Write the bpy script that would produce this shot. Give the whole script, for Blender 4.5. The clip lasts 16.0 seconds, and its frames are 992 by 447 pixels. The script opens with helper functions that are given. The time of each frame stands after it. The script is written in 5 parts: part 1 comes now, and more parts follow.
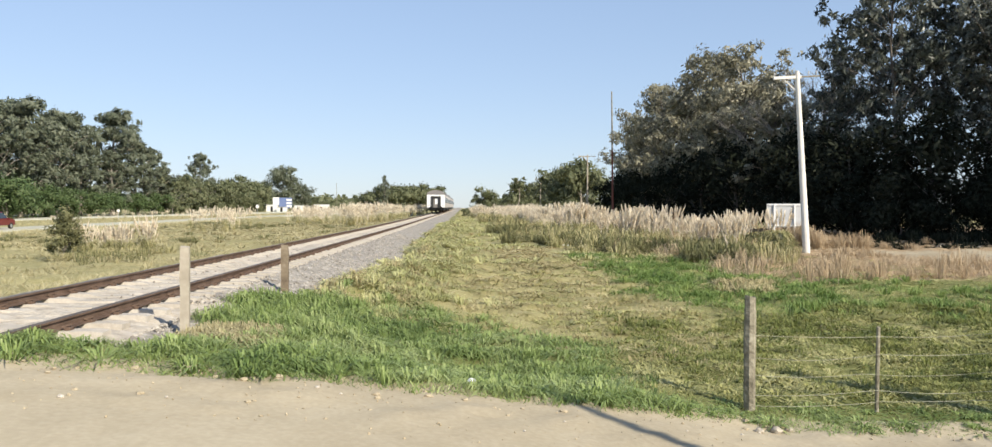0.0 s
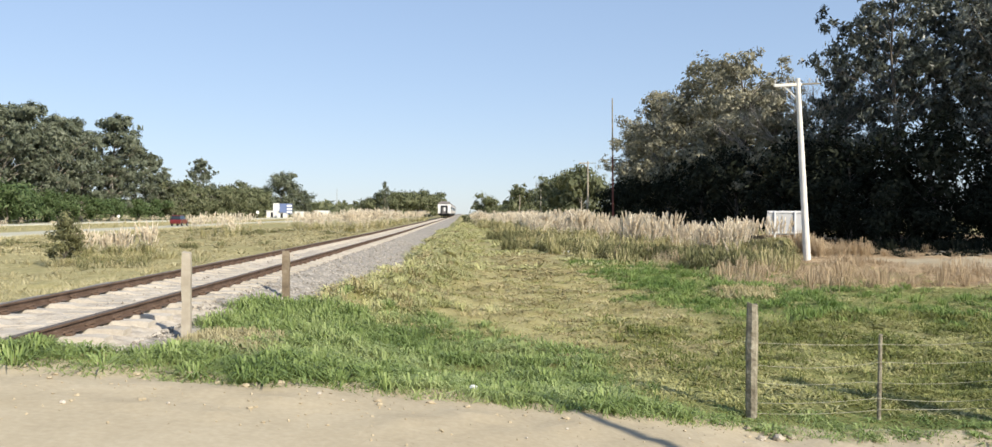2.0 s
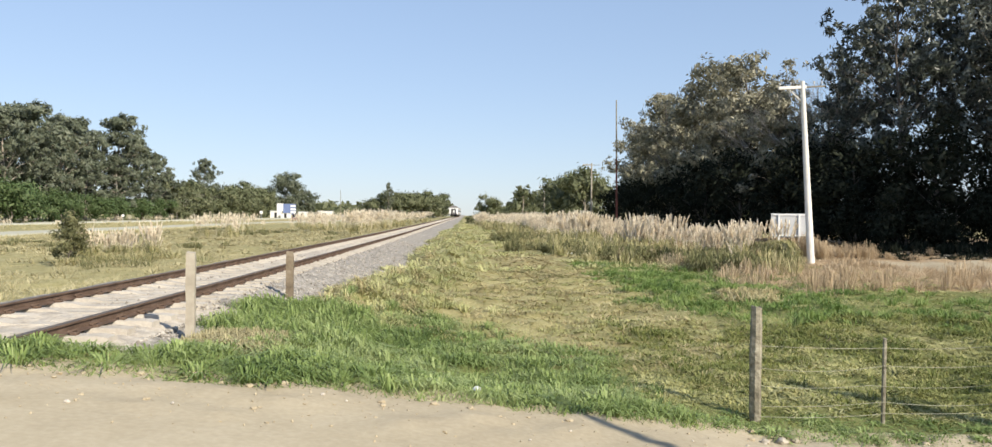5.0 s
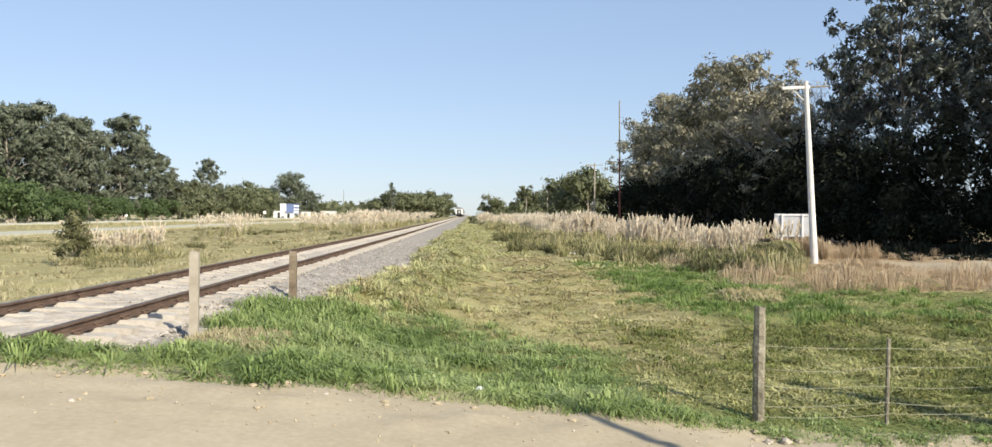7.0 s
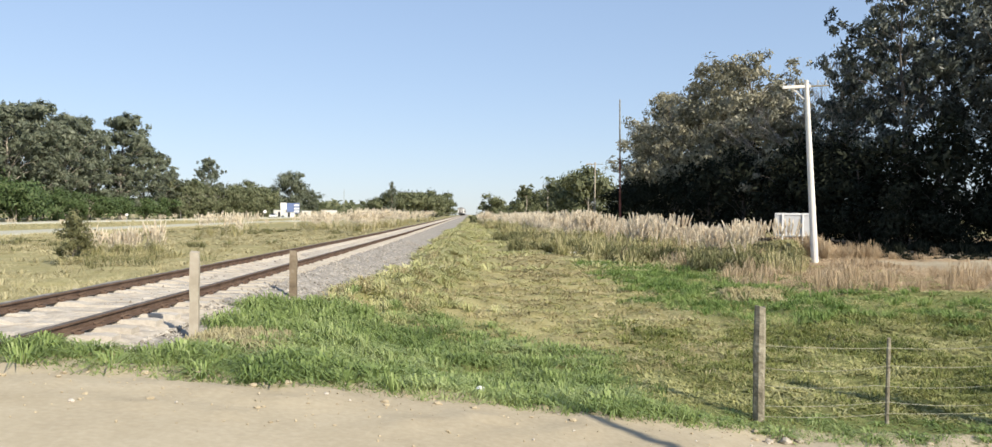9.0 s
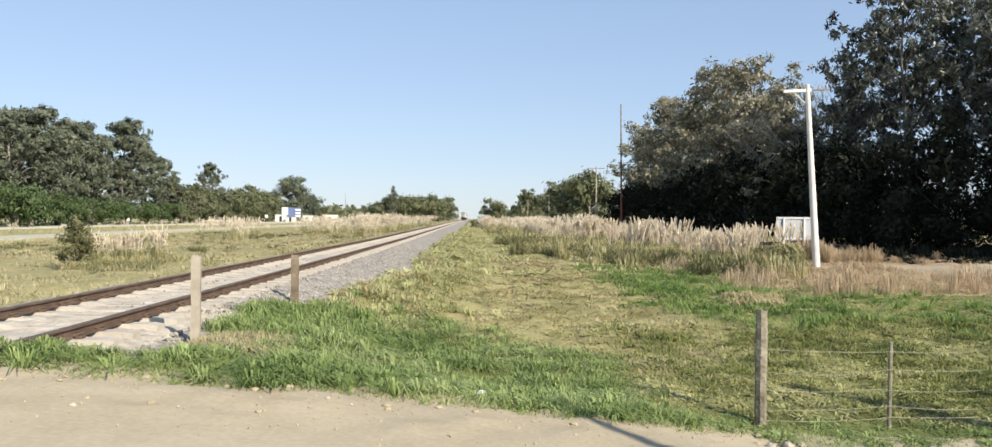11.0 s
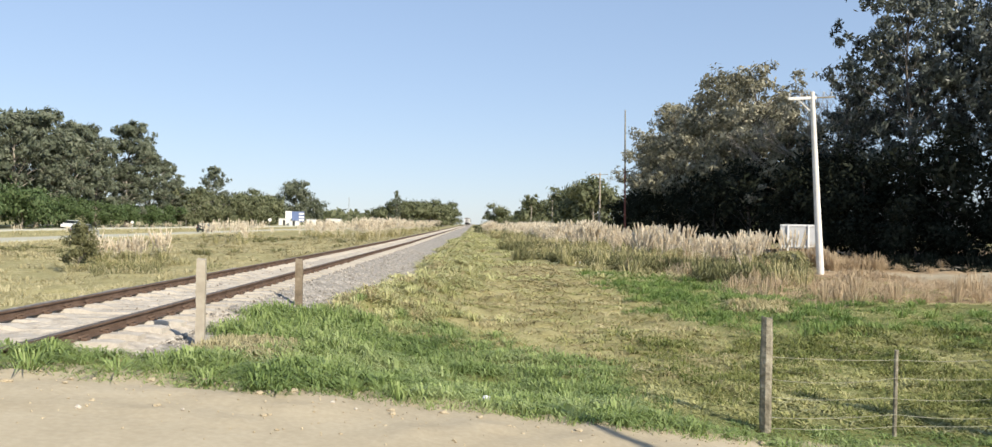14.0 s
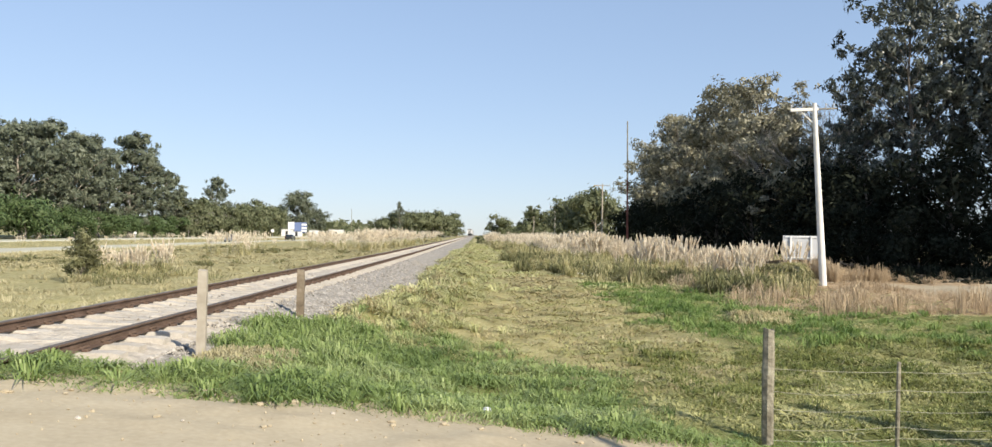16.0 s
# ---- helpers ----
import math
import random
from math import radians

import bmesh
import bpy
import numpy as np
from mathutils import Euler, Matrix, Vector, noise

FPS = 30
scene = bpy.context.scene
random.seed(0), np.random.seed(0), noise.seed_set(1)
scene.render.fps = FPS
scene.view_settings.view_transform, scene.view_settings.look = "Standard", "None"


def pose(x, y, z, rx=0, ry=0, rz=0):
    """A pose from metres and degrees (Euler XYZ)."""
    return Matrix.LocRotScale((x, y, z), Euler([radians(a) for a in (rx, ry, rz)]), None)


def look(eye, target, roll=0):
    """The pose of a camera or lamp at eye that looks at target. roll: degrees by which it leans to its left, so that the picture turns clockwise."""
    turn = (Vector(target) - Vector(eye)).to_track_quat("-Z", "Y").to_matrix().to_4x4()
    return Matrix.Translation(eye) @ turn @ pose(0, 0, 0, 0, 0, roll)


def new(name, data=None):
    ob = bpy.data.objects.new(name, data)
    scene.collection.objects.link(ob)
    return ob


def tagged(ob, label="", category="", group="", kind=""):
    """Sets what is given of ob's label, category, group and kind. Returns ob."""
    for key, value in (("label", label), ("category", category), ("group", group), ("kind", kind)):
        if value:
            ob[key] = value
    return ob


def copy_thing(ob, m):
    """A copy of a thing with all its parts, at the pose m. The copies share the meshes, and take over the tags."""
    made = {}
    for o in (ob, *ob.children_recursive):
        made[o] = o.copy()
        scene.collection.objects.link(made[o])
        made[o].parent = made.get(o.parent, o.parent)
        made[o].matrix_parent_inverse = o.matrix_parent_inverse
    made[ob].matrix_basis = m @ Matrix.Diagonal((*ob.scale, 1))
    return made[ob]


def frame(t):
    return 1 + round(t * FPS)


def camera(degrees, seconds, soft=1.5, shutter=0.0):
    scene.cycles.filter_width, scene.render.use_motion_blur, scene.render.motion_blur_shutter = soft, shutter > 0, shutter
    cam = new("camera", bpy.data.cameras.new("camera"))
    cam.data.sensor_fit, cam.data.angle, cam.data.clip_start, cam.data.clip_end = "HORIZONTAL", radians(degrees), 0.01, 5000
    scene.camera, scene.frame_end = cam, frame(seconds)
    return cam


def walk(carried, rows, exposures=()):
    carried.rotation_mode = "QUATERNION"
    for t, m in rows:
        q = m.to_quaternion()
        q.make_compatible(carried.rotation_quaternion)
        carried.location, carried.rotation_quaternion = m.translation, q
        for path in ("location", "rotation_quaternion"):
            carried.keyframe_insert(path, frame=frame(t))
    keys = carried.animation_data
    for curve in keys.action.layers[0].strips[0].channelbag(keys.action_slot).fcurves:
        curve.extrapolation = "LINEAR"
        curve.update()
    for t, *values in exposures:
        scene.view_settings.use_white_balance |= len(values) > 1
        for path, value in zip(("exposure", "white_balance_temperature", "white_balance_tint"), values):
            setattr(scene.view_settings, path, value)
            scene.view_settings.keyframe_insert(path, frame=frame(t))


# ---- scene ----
# eye shifts in x and z, yaw, pitch, roll in degrees
PATH = [
    (0.0, -0.000, 0.000, -2.151, -1.012, -0.000),
    (0.5, -0.003, 0.000, -2.248, -0.896, 0.023),
    (1.0, -0.009, 0.004, -2.211, -0.604, 0.026),
    (1.5, -0.011, 0.004, -2.162, -0.562, 0.044),
    (2.0, -0.018, 0.001, -2.140, -0.584, 0.146),
    (2.5, -0.025, 0.002, -2.070, -0.588, 0.180),
    (3.0, -0.034, 0.002, -2.022, -0.610, 0.202),
    (3.5, -0.035, 0.004, -1.997, -0.631, 0.354),
    (4.0, -0.027, 0.004, -1.961, -0.539, 0.391),
    (6.5, -0.025, 0.003, -1.777, -0.488, 0.471),
    (7.0, -0.028, 0.002, -1.716, -0.492, 0.455),
    (7.5, -0.034, 0.004, -1.771, -0.506, 0.458),
    (8.0, -0.032, 0.007, -1.738, -0.546, 0.452),
    (8.5, -0.031, 0.004, -1.677, -0.560, 0.469),
    (9.0, -0.026, 0.007, -1.691, -0.551, 0.450),
    (11.5, -0.027, 0.003, -1.576, -0.140, 0.386),
    (12.0, -0.032, 0.008, -1.551, -0.008, 0.384),
    (12.5, -0.039, 0.001, -1.485, 0.089, 0.424),
    (13.0, -0.045, 0.003, -1.453, 0.048, 0.712),
    (13.5, -0.046, 0.005, -1.399, 0.024, 0.787),
    (14.0, -0.047, 0.002, -1.382, 0.093, 0.797),
    (14.5, -0.042, 0.006, -1.326, 0.234, 0.849),
    (15.0, -0.037, 0.001, -1.277, 0.545, 0.857),
    (15.5, -0.034, 0.002, -1.248, 0.728, 0.843),
    (16.0, -0.035, 0.004, -1.204, 0.824, 0.849),
]
EYE = Vector((0.0, 0.0, 1.9))


def aim(dx, dz, yaw, pitch, roll):
    a, b = radians(yaw), radians(pitch)
    ahead = Vector((-math.sin(a) * math.cos(b), math.cos(a) * math.cos(b), math.sin(b)))
    eye = EYE + Vector((dx, 0, dz))
    return look(eye, eye + ahead * 10, roll)


cam = camera(60, 16.0, soft=1.35)
walk(cam, [(t, aim(*row)) for t, *row in PATH], exposures=[(0, 0.45), (16, 0.45)])

# ---- light ----
SUN_TO = Vector((0.66, -0.75, 0.0)).normalized()
SUN_EL = radians(33)
world = bpy.data.worlds.new("world")
scene.world = world
world.use_nodes = True
sky = world.node_tree.nodes.new("ShaderNodeTexSky")
sky.sky_type, sky.sun_disc = "NISHITA", False
sky.sun_elevation, sky.sun_rotation = SUN_EL, math.atan2(SUN_TO.x, SUN_TO.y)
sky.air_density, sky.dust_density, sky.ozone_density = 1.0, 0.15, 2.0
world.node_tree.nodes["Background"].inputs[1].default_value = 0.238
soft_sky, tint = world.node_tree.nodes.new("ShaderNodeGamma"), world.node_tree.nodes.new("ShaderNodeMix")
soft_sky.inputs[1].default_value = 0.48
tint.data_type, tint.blend_type = "RGBA", "MULTIPLY"
tint.inputs[0].default_value, tint.inputs[7].default_value = 1.0, (0.815, 0.922, 1.12, 1)
world.node_tree.links.new(sky.outputs[0], soft_sky.inputs[0])
world.node_tree.links.new(soft_sky.outputs[0], tint.inputs[6])
world.node_tree.links.new(tint.outputs[2], world.node_tree.nodes["Background"].inputs[0])
sun = new("sun", bpy.data.lights.new("sun", "SUN"))
sun.data.energy, sun.data.angle, sun.data.color = 5.0, radians(0.6), (1.0, 0.92, 0.78)
sun.matrix_basis = look((30, -30, 40), Vector((30, -30, 40)) - (SUN_TO * math.cos(SUN_EL) + Vector((0, 0, math.sin(SUN_EL)))))


# ---- materials ----
def mat(name, cols, scale=8.0, rough=0.9, bump=0.3, fine=60.0, island=0.0, obj=0.0, metal=0.0, trans=0.0, spec=0.3, coat=0.0):
    """Noise-driven mix of the colours given, with fine grain, relief and variation by island or by object."""
    m = bpy.data.materials.new(name)
    m.use_nodes = True
    nt = m.node_tree
    N, L = nt.nodes, nt.links
    b = N["Principled BSDF"]
    b.inputs["Roughness"].default_value, b.inputs["Metallic"].default_value = rough, metal
    b.inputs["Specular IOR Level"].default_value = spec
    b.inputs["Coat Weight"].default_value = coat
    geo = N.new("ShaderNodeNewGeometry")
    tex = N.new("ShaderNodeTexCoord")
    n1, n2 = N.new("ShaderNodeTexNoise"), N.new("ShaderNodeTexNoise")
    for n, s, d in ((n1, scale, 4.0), (n2, fine, 3.0)):
        n.inputs["Scale"].default_value, n.inputs["Detail"].default_value = s, d
        L.new(tex.outputs["Object"], n.inputs["Vector"])
    ad = N.new("ShaderNodeMath")
    ad.operation = "MULTIPLY_ADD"
    L.new(n2.outputs["Fac"], ad.inputs[0])
    ad.inputs[1].default_value = 0.5
    L.new(n1.outputs["Fac"], ad.inputs[2])
    fac = ad.outputs[0]
    for amount, out in ((island, geo.outputs["Random Per Island"]), (obj, None)):
        if amount:
            if out is None:
                out = N.new("ShaderNodeObjectInfo").outputs["Random"]
            a2 = N.new("ShaderNodeMath")
            a2.operation = "MULTIPLY_ADD"
            L.new(out, a2.inputs[0])
            a2.inputs[1].default_value = amount
            L.new(fac, a2.inputs[2])
            a3 = N.new("ShaderNodeMath")
            a3.operation = "SUBTRACT"
            L.new(a2.outputs[0], a3.inputs[0])
            a3.inputs[1].default_value = amount / 2
            fac = a3.outputs[0]
    ramp = N.new("ShaderNodeValToRGB")
    els = ramp.color_ramp.elements
    while len(els) < len(cols):
        els.new(0.5)
    for i, c in enumerate(cols):
        els[i].position = 0.45 + 0.6 * i / max(1, len(cols) - 1)
        els[i].color = (*c, 1)
    L.new(fac, ramp.inputs[0])
    L.new(ramp.outputs[0], b.inputs["Base Color"])
    if bump:
        bp = N.new("ShaderNodeBump")
        bp.inputs["Strength"].default_value, bp.inputs["Distance"].default_value = bump, 0.02
        L.new(n2.outputs["Fac"], bp.inputs["Height"])
        L.new(bp.outputs[0], b.inputs["Normal"])
    if trans:
        tr, mx = N.new("ShaderNodeBsdfTranslucent"), N.new("ShaderNodeMixShader")
        L.new(ramp.outputs[0], tr.inputs[0])
        mx.inputs[0].default_value = trans
        L.new(b.outputs[0], mx.inputs[1])
        L.new(tr.outputs[0], mx.inputs[2])
        L.new(mx.outputs[0], N["Material Output"].inputs[0])
    return m


def ground_material():
    """Earth, turf and straw mixed by the zones stored on the sheet."""
    m = bpy.data.materials.new("ground")
    m.use_nodes = True
    N, L = m.node_tree.nodes, m.node_tree.links
    b = N["Principled BSDF"]
    b.inputs["Roughness"].default_value, b.inputs["Specular IOR Level"].default_value = 0.95, 0.15
    tex = N.new("ShaderNodeTexCoord")
    att = N.new("ShaderNodeAttribute")
    att.attribute_name = "zone"
    sep = N.new("ShaderNodeSeparateColor")
    L.new(att.outputs["Color"], sep.inputs[0])

    def nz(scale, detail=5.0):
        n = N.new("ShaderNodeTexNoise")
        n.inputs["Scale"].default_value, n.inputs["Detail"].default_value = scale, detail
        L.new(tex.outputs["Object"], n.inputs["Vector"])
        return n.outputs["Fac"]

    def ramp(fac, cols, lo=0.3, hi=0.7):
        r = N.new("ShaderNodeValToRGB")
        els = r.color_ramp.elements
        while len(els) < len(cols):
            els.new(0.5)
        for i, c in enumerate(cols):
            els[i].position, els[i].color = lo + (hi - lo) * i / (len(cols) - 1), (*c, 1)
        L.new(fac, r.inputs[0])
        return r.outputs[0]

    def mix(fac, a, c):
        x = N.new("ShaderNodeMix")
        x.data_type = "RGBA"
        L.new(fac, x.inputs[0])
        L.new(a, x.inputs[6])
        L.new(c, x.inputs[7])
        return x.outputs[2]

    def sharpen(value, noise_out, gain=3.0, amount=0.5):
        a = N.new("ShaderNodeMath")
        a.operation = "MULTIPLY_ADD"
        L.new(noise_out, a.inputs[0])
        a.inputs[1].default_value = amount
        L.new(value, a.inputs[2])
        r = N.new("ShaderNodeMapRange")
        r.inputs["From Min"].default_value = 0.5 + amount / 2 - 0.5 / gain
        r.inputs["From Max"].default_value = 0.5 + amount / 2 + 0.5 / gain
        L.new(a.outputs[0], r.inputs[0])
        return r.outputs[0]

    coarse, mid, fine = nz(0.6), nz(3.0), nz(22.0, 6.0)
    dirt = ramp(mid, [(0.330, 0.274, 0.184), (0.395, 0.332, 0.228), (0.450, 0.385, 0.275)])
    grit = ramp(fine, [(0.30, 0.248, 0.165), (0.39, 0.325, 0.222), (0.49, 0.422, 0.305)], 0.32, 0.68)
    half = N.new("ShaderNodeValue")
    half.outputs[0].default_value = 0.45
    dirt = mix(half.outputs[0], dirt, grit)
    dirt = mix(half.outputs[0], dirt, ramp(coarse, [(0.325, 0.275, 0.192), (0.400, 0.340, 0.238), (0.475, 0.412, 0.300)], 0.35, 0.65))
    dry = mix(half.outputs[0], ramp(mid, [(0.225, 0.195, 0.085), (0.335, 0.300, 0.140), (0.450, 0.400, 0.215)]),
              ramp(fine, [(0.155, 0.142, 0.058), (0.425, 0.378, 0.190)]))
    lush = mix(half.outputs[0], ramp(mid, [(0.11, 0.12, 0.045), (0.17, 0.18, 0.065), (0.24, 0.24, 0.10)]),
               ramp(fine, [(0.09, 0.10, 0.03), (0.23, 0.23, 0.09)]))
    brown = ramp(mid, [(0.20, 0.14, 0.08), (0.36, 0.26, 0.155), (0.46, 0.35, 0.22)])
    col = mix(sharpen(sep.outputs[1], mid, 2.5, 0.7), dry, lush)
    col = mix(sharpen(sep.outputs[2], mid, 2.5, 0.6), col, brown)
    col = mix(sharpen(sep.outputs[0], fine, 3.5, 0.45), col, dirt)
    L.new(col, b.inputs["Base Color"])
    bp = N.new("ShaderNodeBump")
    bp.inputs["Strength"].default_value, bp.inputs["Distance"].default_value = 0.25, 0.02
    L.new(fine, bp.inputs["Height"])
    L.new(bp.outputs[0], b.inputs["Normal"])
    return m


M_GROUND = ground_material()
M_LUSH = mat("lush_grass", [(0.108, 0.164, 0.044), (0.232, 0.302, 0.095), (0.372, 0.424, 0.185)], 0.7, 0.6, 0, 9, island=0.25, trans=0.2)
M_DITCH = mat("ditch_grass", [(0.090, 0.116, 0.026), (0.184, 0.205, 0.054), (0.300, 0.300, 0.104)], 0.7, 0.6, 0, 9, island=0.25, trans=0.2)
M_GREEN = mat("bright_ditch_grass", [(0.080, 0.140, 0.030), (0.172, 0.250, 0.064), (0.292, 0.358, 0.120)], 0.7, 0.6, 0, 9, island=0.25, trans=0.2)
M_TURF = mat("mown_grass", [(0.205, 0.220, 0.072), (0.372, 0.360, 0.143), (0.550, 0.508, 0.265)], 0.6, 0.7, 0, 5, island=0.2, trans=0.15)
M_STRAW = mat("straw_grass", [(0.300, 0.266, 0.143), (0.420, 0.372, 0.212), (0.550, 0.488, 0.308)], 0.4, 0.8, 0, 3, island=0.18, trans=0.15)
M_BANK = mat("bank_grass", [(0.250, 0.268, 0.098), (0.440, 0.430, 0.195), (0.630, 0.585, 0.340)], 0.9, 0.7, 0, 5, island=0.2, trans=0.15)
M_HAY = mat("cut_hay", [(0.260, 0.218, 0.105), (0.425, 0.362, 0.190), (0.575, 0.498, 0.300)], 0.8, 0.85, 0, 4, island=0.2, trans=0.15)
M_BROWN = mat("brown_grass", [(0.290, 0.215, 0.128), (0.450, 0.345, 0.222), (0.590, 0.480, 0.335)], 0.4, 0.8, 0, 3, island=0.2, trans=0.15)
M_PLUME = mat("pampas_plume", [(0.62, 0.535, 0.405), (0.745, 0.655, 0.515), (0.86, 0.785, 0.65)], 3, 0.9, 0, 12, island=0.12, trans=0.3)
M_BLADE = mat("pampas_blade", [(0.175, 0.182, 0.072), (0.360, 0.332, 0.158), (0.590, 0.505, 0.300)], 2, 0.7, 0, 8, island=0.28, trans=0.2)
# one leaf in two tones: dark for shaded crowns, greyer and brighter for sunlit
M_EUC_SHADE = mat("eucalyptus_leaf", [(0.030, 0.037, 0.028), (0.075, 0.086, 0.068), (0.20, 0.212, 0.178)], 0.5, 0.36, 0, 2, island=0.35, trans=0.18)
M_EUC_LIT = mat("lit_grey_eucalyptus_leaf", [(0.040, 0.047, 0.036), (0.110, 0.120, 0.096), (0.27, 0.278, 0.236)], 0.5, 0.36, 0, 2, island=0.4, trans=0.2)
# grey-green raised in colour for sun and haze on the highway trees
M_EUCL = mat("sun_haze_eucalyptus_leaf", [(0.085, 0.102, 0.067), (0.142, 0.160, 0.106), (0.235, 0.248, 0.172)], 0.5, 0.5, 0, 2, island=0.25, trans=0.28)
# near-black leaf: the wood's deep shade is put into the colour
M_UNDER_SHADE = mat("shade_black_understorey_leaf", [(0.010, 0.013, 0.008), (0.018, 0.022, 0.014), (0.036, 0.04, 0.027)], 0.5, 0.95, 0, 2, island=0.5, trans=0.06, spec=0.08)
# brownish leaf, its pale tones raised to paint sunlight on the crowns
M_EUCB = mat("sun_paled_brown_eucalyptus_leaf", [(0.095, 0.094, 0.060), (0.235, 0.222, 0.150), (0.45, 0.42, 0.31)], 0.5, 0.5, 0, 2, island=0.3, trans=0.2)
M_BUSH = mat("bush_leaf", [(0.13, 0.135, 0.062), (0.22, 0.215, 0.105), (0.34, 0.315, 0.175)], 0.5, 0.7, 0, 2, island=0.25, trans=0.3)
M_SHRUB = mat("shrub_leaf", [(0.048, 0.081, 0.028), (0.081, 0.123, 0.043), (0.123, 0.162, 0.067)], 0.5, 0.6, 0, 2, island=0.5, trans=0.2)
# olive leaf, its base lightened to stand for haze over distant trees
M_OLIVE = mat("haze_paled_olive_leaf", [(0.086, 0.10, 0.048), (0.142, 0.155, 0.079), (0.215, 0.22, 0.124)], 0.5, 0.7, 0, 2, island=0.25, trans=0.25)
M_CLOD = mat("dry_clod", [(0.33, 0.268, 0.178), (0.40, 0.332, 0.225), (0.47, 0.398, 0.28)], 9, 0.95, 0.5, 50)
M_ROOTS = mat("dark_rank_blade", [(0.085, 0.098, 0.038), (0.180, 0.178, 0.078), (0.320, 0.285, 0.150)], 2, 0.8, 0, 8, island=0.3, trans=0.15)
M_PALEBARK = mat("pale_eucalyptus_bark", [(0.12, 0.11, 0.095), (0.24, 0.225, 0.20), (0.42, 0.40, 0.365)], 2.0, 0.85, 0.4, 10)
M_BARK = mat("bark", [(0.16, 0.13, 0.10), (0.30, 0.26, 0.21), (0.46, 0.42, 0.36)], 2.0, 0.9, 0.5, 14)
M_DBARK = mat("dark_bark", [(0.05, 0.042, 0.035), (0.11, 0.095, 0.08), (0.22, 0.20, 0.175)], 2.0, 0.9, 0.5, 14)
M_TWIG = mat("twig", [(0.25, 0.22, 0.19), (0.38, 0.35, 0.31)], 2.0, 0.9, 0.2, 14)
M_STEEL = mat("rusty_rail", [(0.07, 0.045, 0.032), (0.13, 0.085, 0.06), (0.19, 0.13, 0.095)], 3, 0.75, 0.4, 60, metal=0.15)
M_HEAD = mat("worn_rail_head", [(0.085, 0.068, 0.055), (0.15, 0.125, 0.105)], 4, 0.7, 0.1, 80, metal=0.1)
M_SLEEPER = mat("concrete_sleeper", [(0.391, 0.344, 0.281), (0.484, 0.433, 0.361), (0.552, 0.501, 0.425)], 4, 0.9, 0.5, 50, obj=0.25)
M_BALLAST = mat("ballast", [(0.165, 0.148, 0.125), (0.280, 0.256, 0.222), (0.400, 0.370, 0.328)], 9, 0.95, 1.0, 28)
M_INFILL = mat("pale_ballast", [(0.313, 0.270, 0.217), (0.435, 0.383, 0.313), (0.522, 0.470, 0.400)], 6, 0.95, 1.0, 30)
M_STONE = mat("ballast_stone", [(0.195, 0.172, 0.142), (0.335, 0.302, 0.258), (0.470, 0.432, 0.378)], 5, 0.9, 0.4, 40, island=0.5)
M_POST = mat("weathered_post", [(0.085, 0.072, 0.050), (0.220, 0.195, 0.142), (0.380, 0.350, 0.268)], 5, 0.9, 0.9, 26)
M_BPOST = mat("brown_post", [(0.10, 0.075, 0.05), (0.20, 0.155, 0.105), (0.30, 0.245, 0.175)], 4, 0.9, 0.5, 18)
M_CREAM = mat("pale_post", [(0.288, 0.248, 0.189), (0.387, 0.338, 0.266), (0.459, 0.410, 0.329)], 3, 0.9, 0.3, 16)
M_POLE = mat("concrete_pole", [(0.594, 0.564, 0.515), (0.693, 0.663, 0.614), (0.772, 0.743, 0.693)], 2, 0.85, 0.3, 30)
M_RUST = mat("red_brown_wood_pole", [(0.16, 0.06, 0.045), (0.26, 0.10, 0.075)], 2, 0.9, 0.4, 30)
M_WIRE = mat("galvanised_wire", [(0.26, 0.25, 0.18), (0.42, 0.40, 0.30)], 5, 0.7, 0, 30, metal=0.1)
M_WHITE = mat("white_paint", [(0.70, 0.69, 0.67), (0.80, 0.79, 0.77)], 1.5, 0.5, 0.1, 20)
M_GREYP = mat("grey_panel", [(0.42, 0.42, 0.42), (0.55, 0.55, 0.55)], 2, 0.6, 0.1, 20)
M_DARK = mat("dark_metal", [(0.02, 0.02, 0.022), (0.05, 0.05, 0.05)], 3, 0.6, 0.2, 30)
M_BLUE = mat("blue_panel", [(0.11, 0.15, 0.28), (0.15, 0.20, 0.36)], 1, 0.5, 0.05, 20)
M_RED = mat("red_car_paint", [(0.11, 0.012, 0.015), (0.16, 0.016, 0.02)], 2, 0.3, 0, 20, coat=0.6)
M_SILVER = mat("silver_car_paint", [(0.35, 0.36, 0.37), (0.42, 0.43, 0.44)], 2, 0.35, 0, 20, metal=0.5, coat=0.5)
M_BLACKP = mat("dark_car_paint", [(0.015, 0.02, 0.02), (0.03, 0.035, 0.035)], 2, 0.3, 0, 20, coat=0.6)
M_GLASS = mat("dark_glass", [(0.02, 0.025, 0.03), (0.03, 0.035, 0.04)], 2, 0.08, 0, 20, spec=0.8)
M_TYRE = mat("tyre", [(0.02, 0.02, 0.02), (0.035, 0.035, 0.035)], 5, 0.9, 0.2, 40)
M_ROOF = mat("coach_roof", [(0.16, 0.15, 0.15), (0.24, 0.22, 0.21)], 2, 0.7, 0.1, 20)
M_COACH = mat("coach_side", [(0.40, 0.36, 0.34), (0.50, 0.46, 0.43)], 1, 0.5, 0.1, 20)
M_TAR = mat("asphalt", [(0.40, 0.385, 0.30), (0.51, 0.49, 0.39)], 2, 1.0, 0.3, 40, spec=0.05)
M_LITTER = mat("white_litter", [(0.70, 0.70, 0.68), (0.85, 0.85, 0.83)], 6, 0.6, 0.2, 30)


# ---- mesh helpers ----
def smooth(a, b, x):
    t = np.clip((x - a) / (b - a), 0, 1)
    return t * t * (3 - 2 * t)


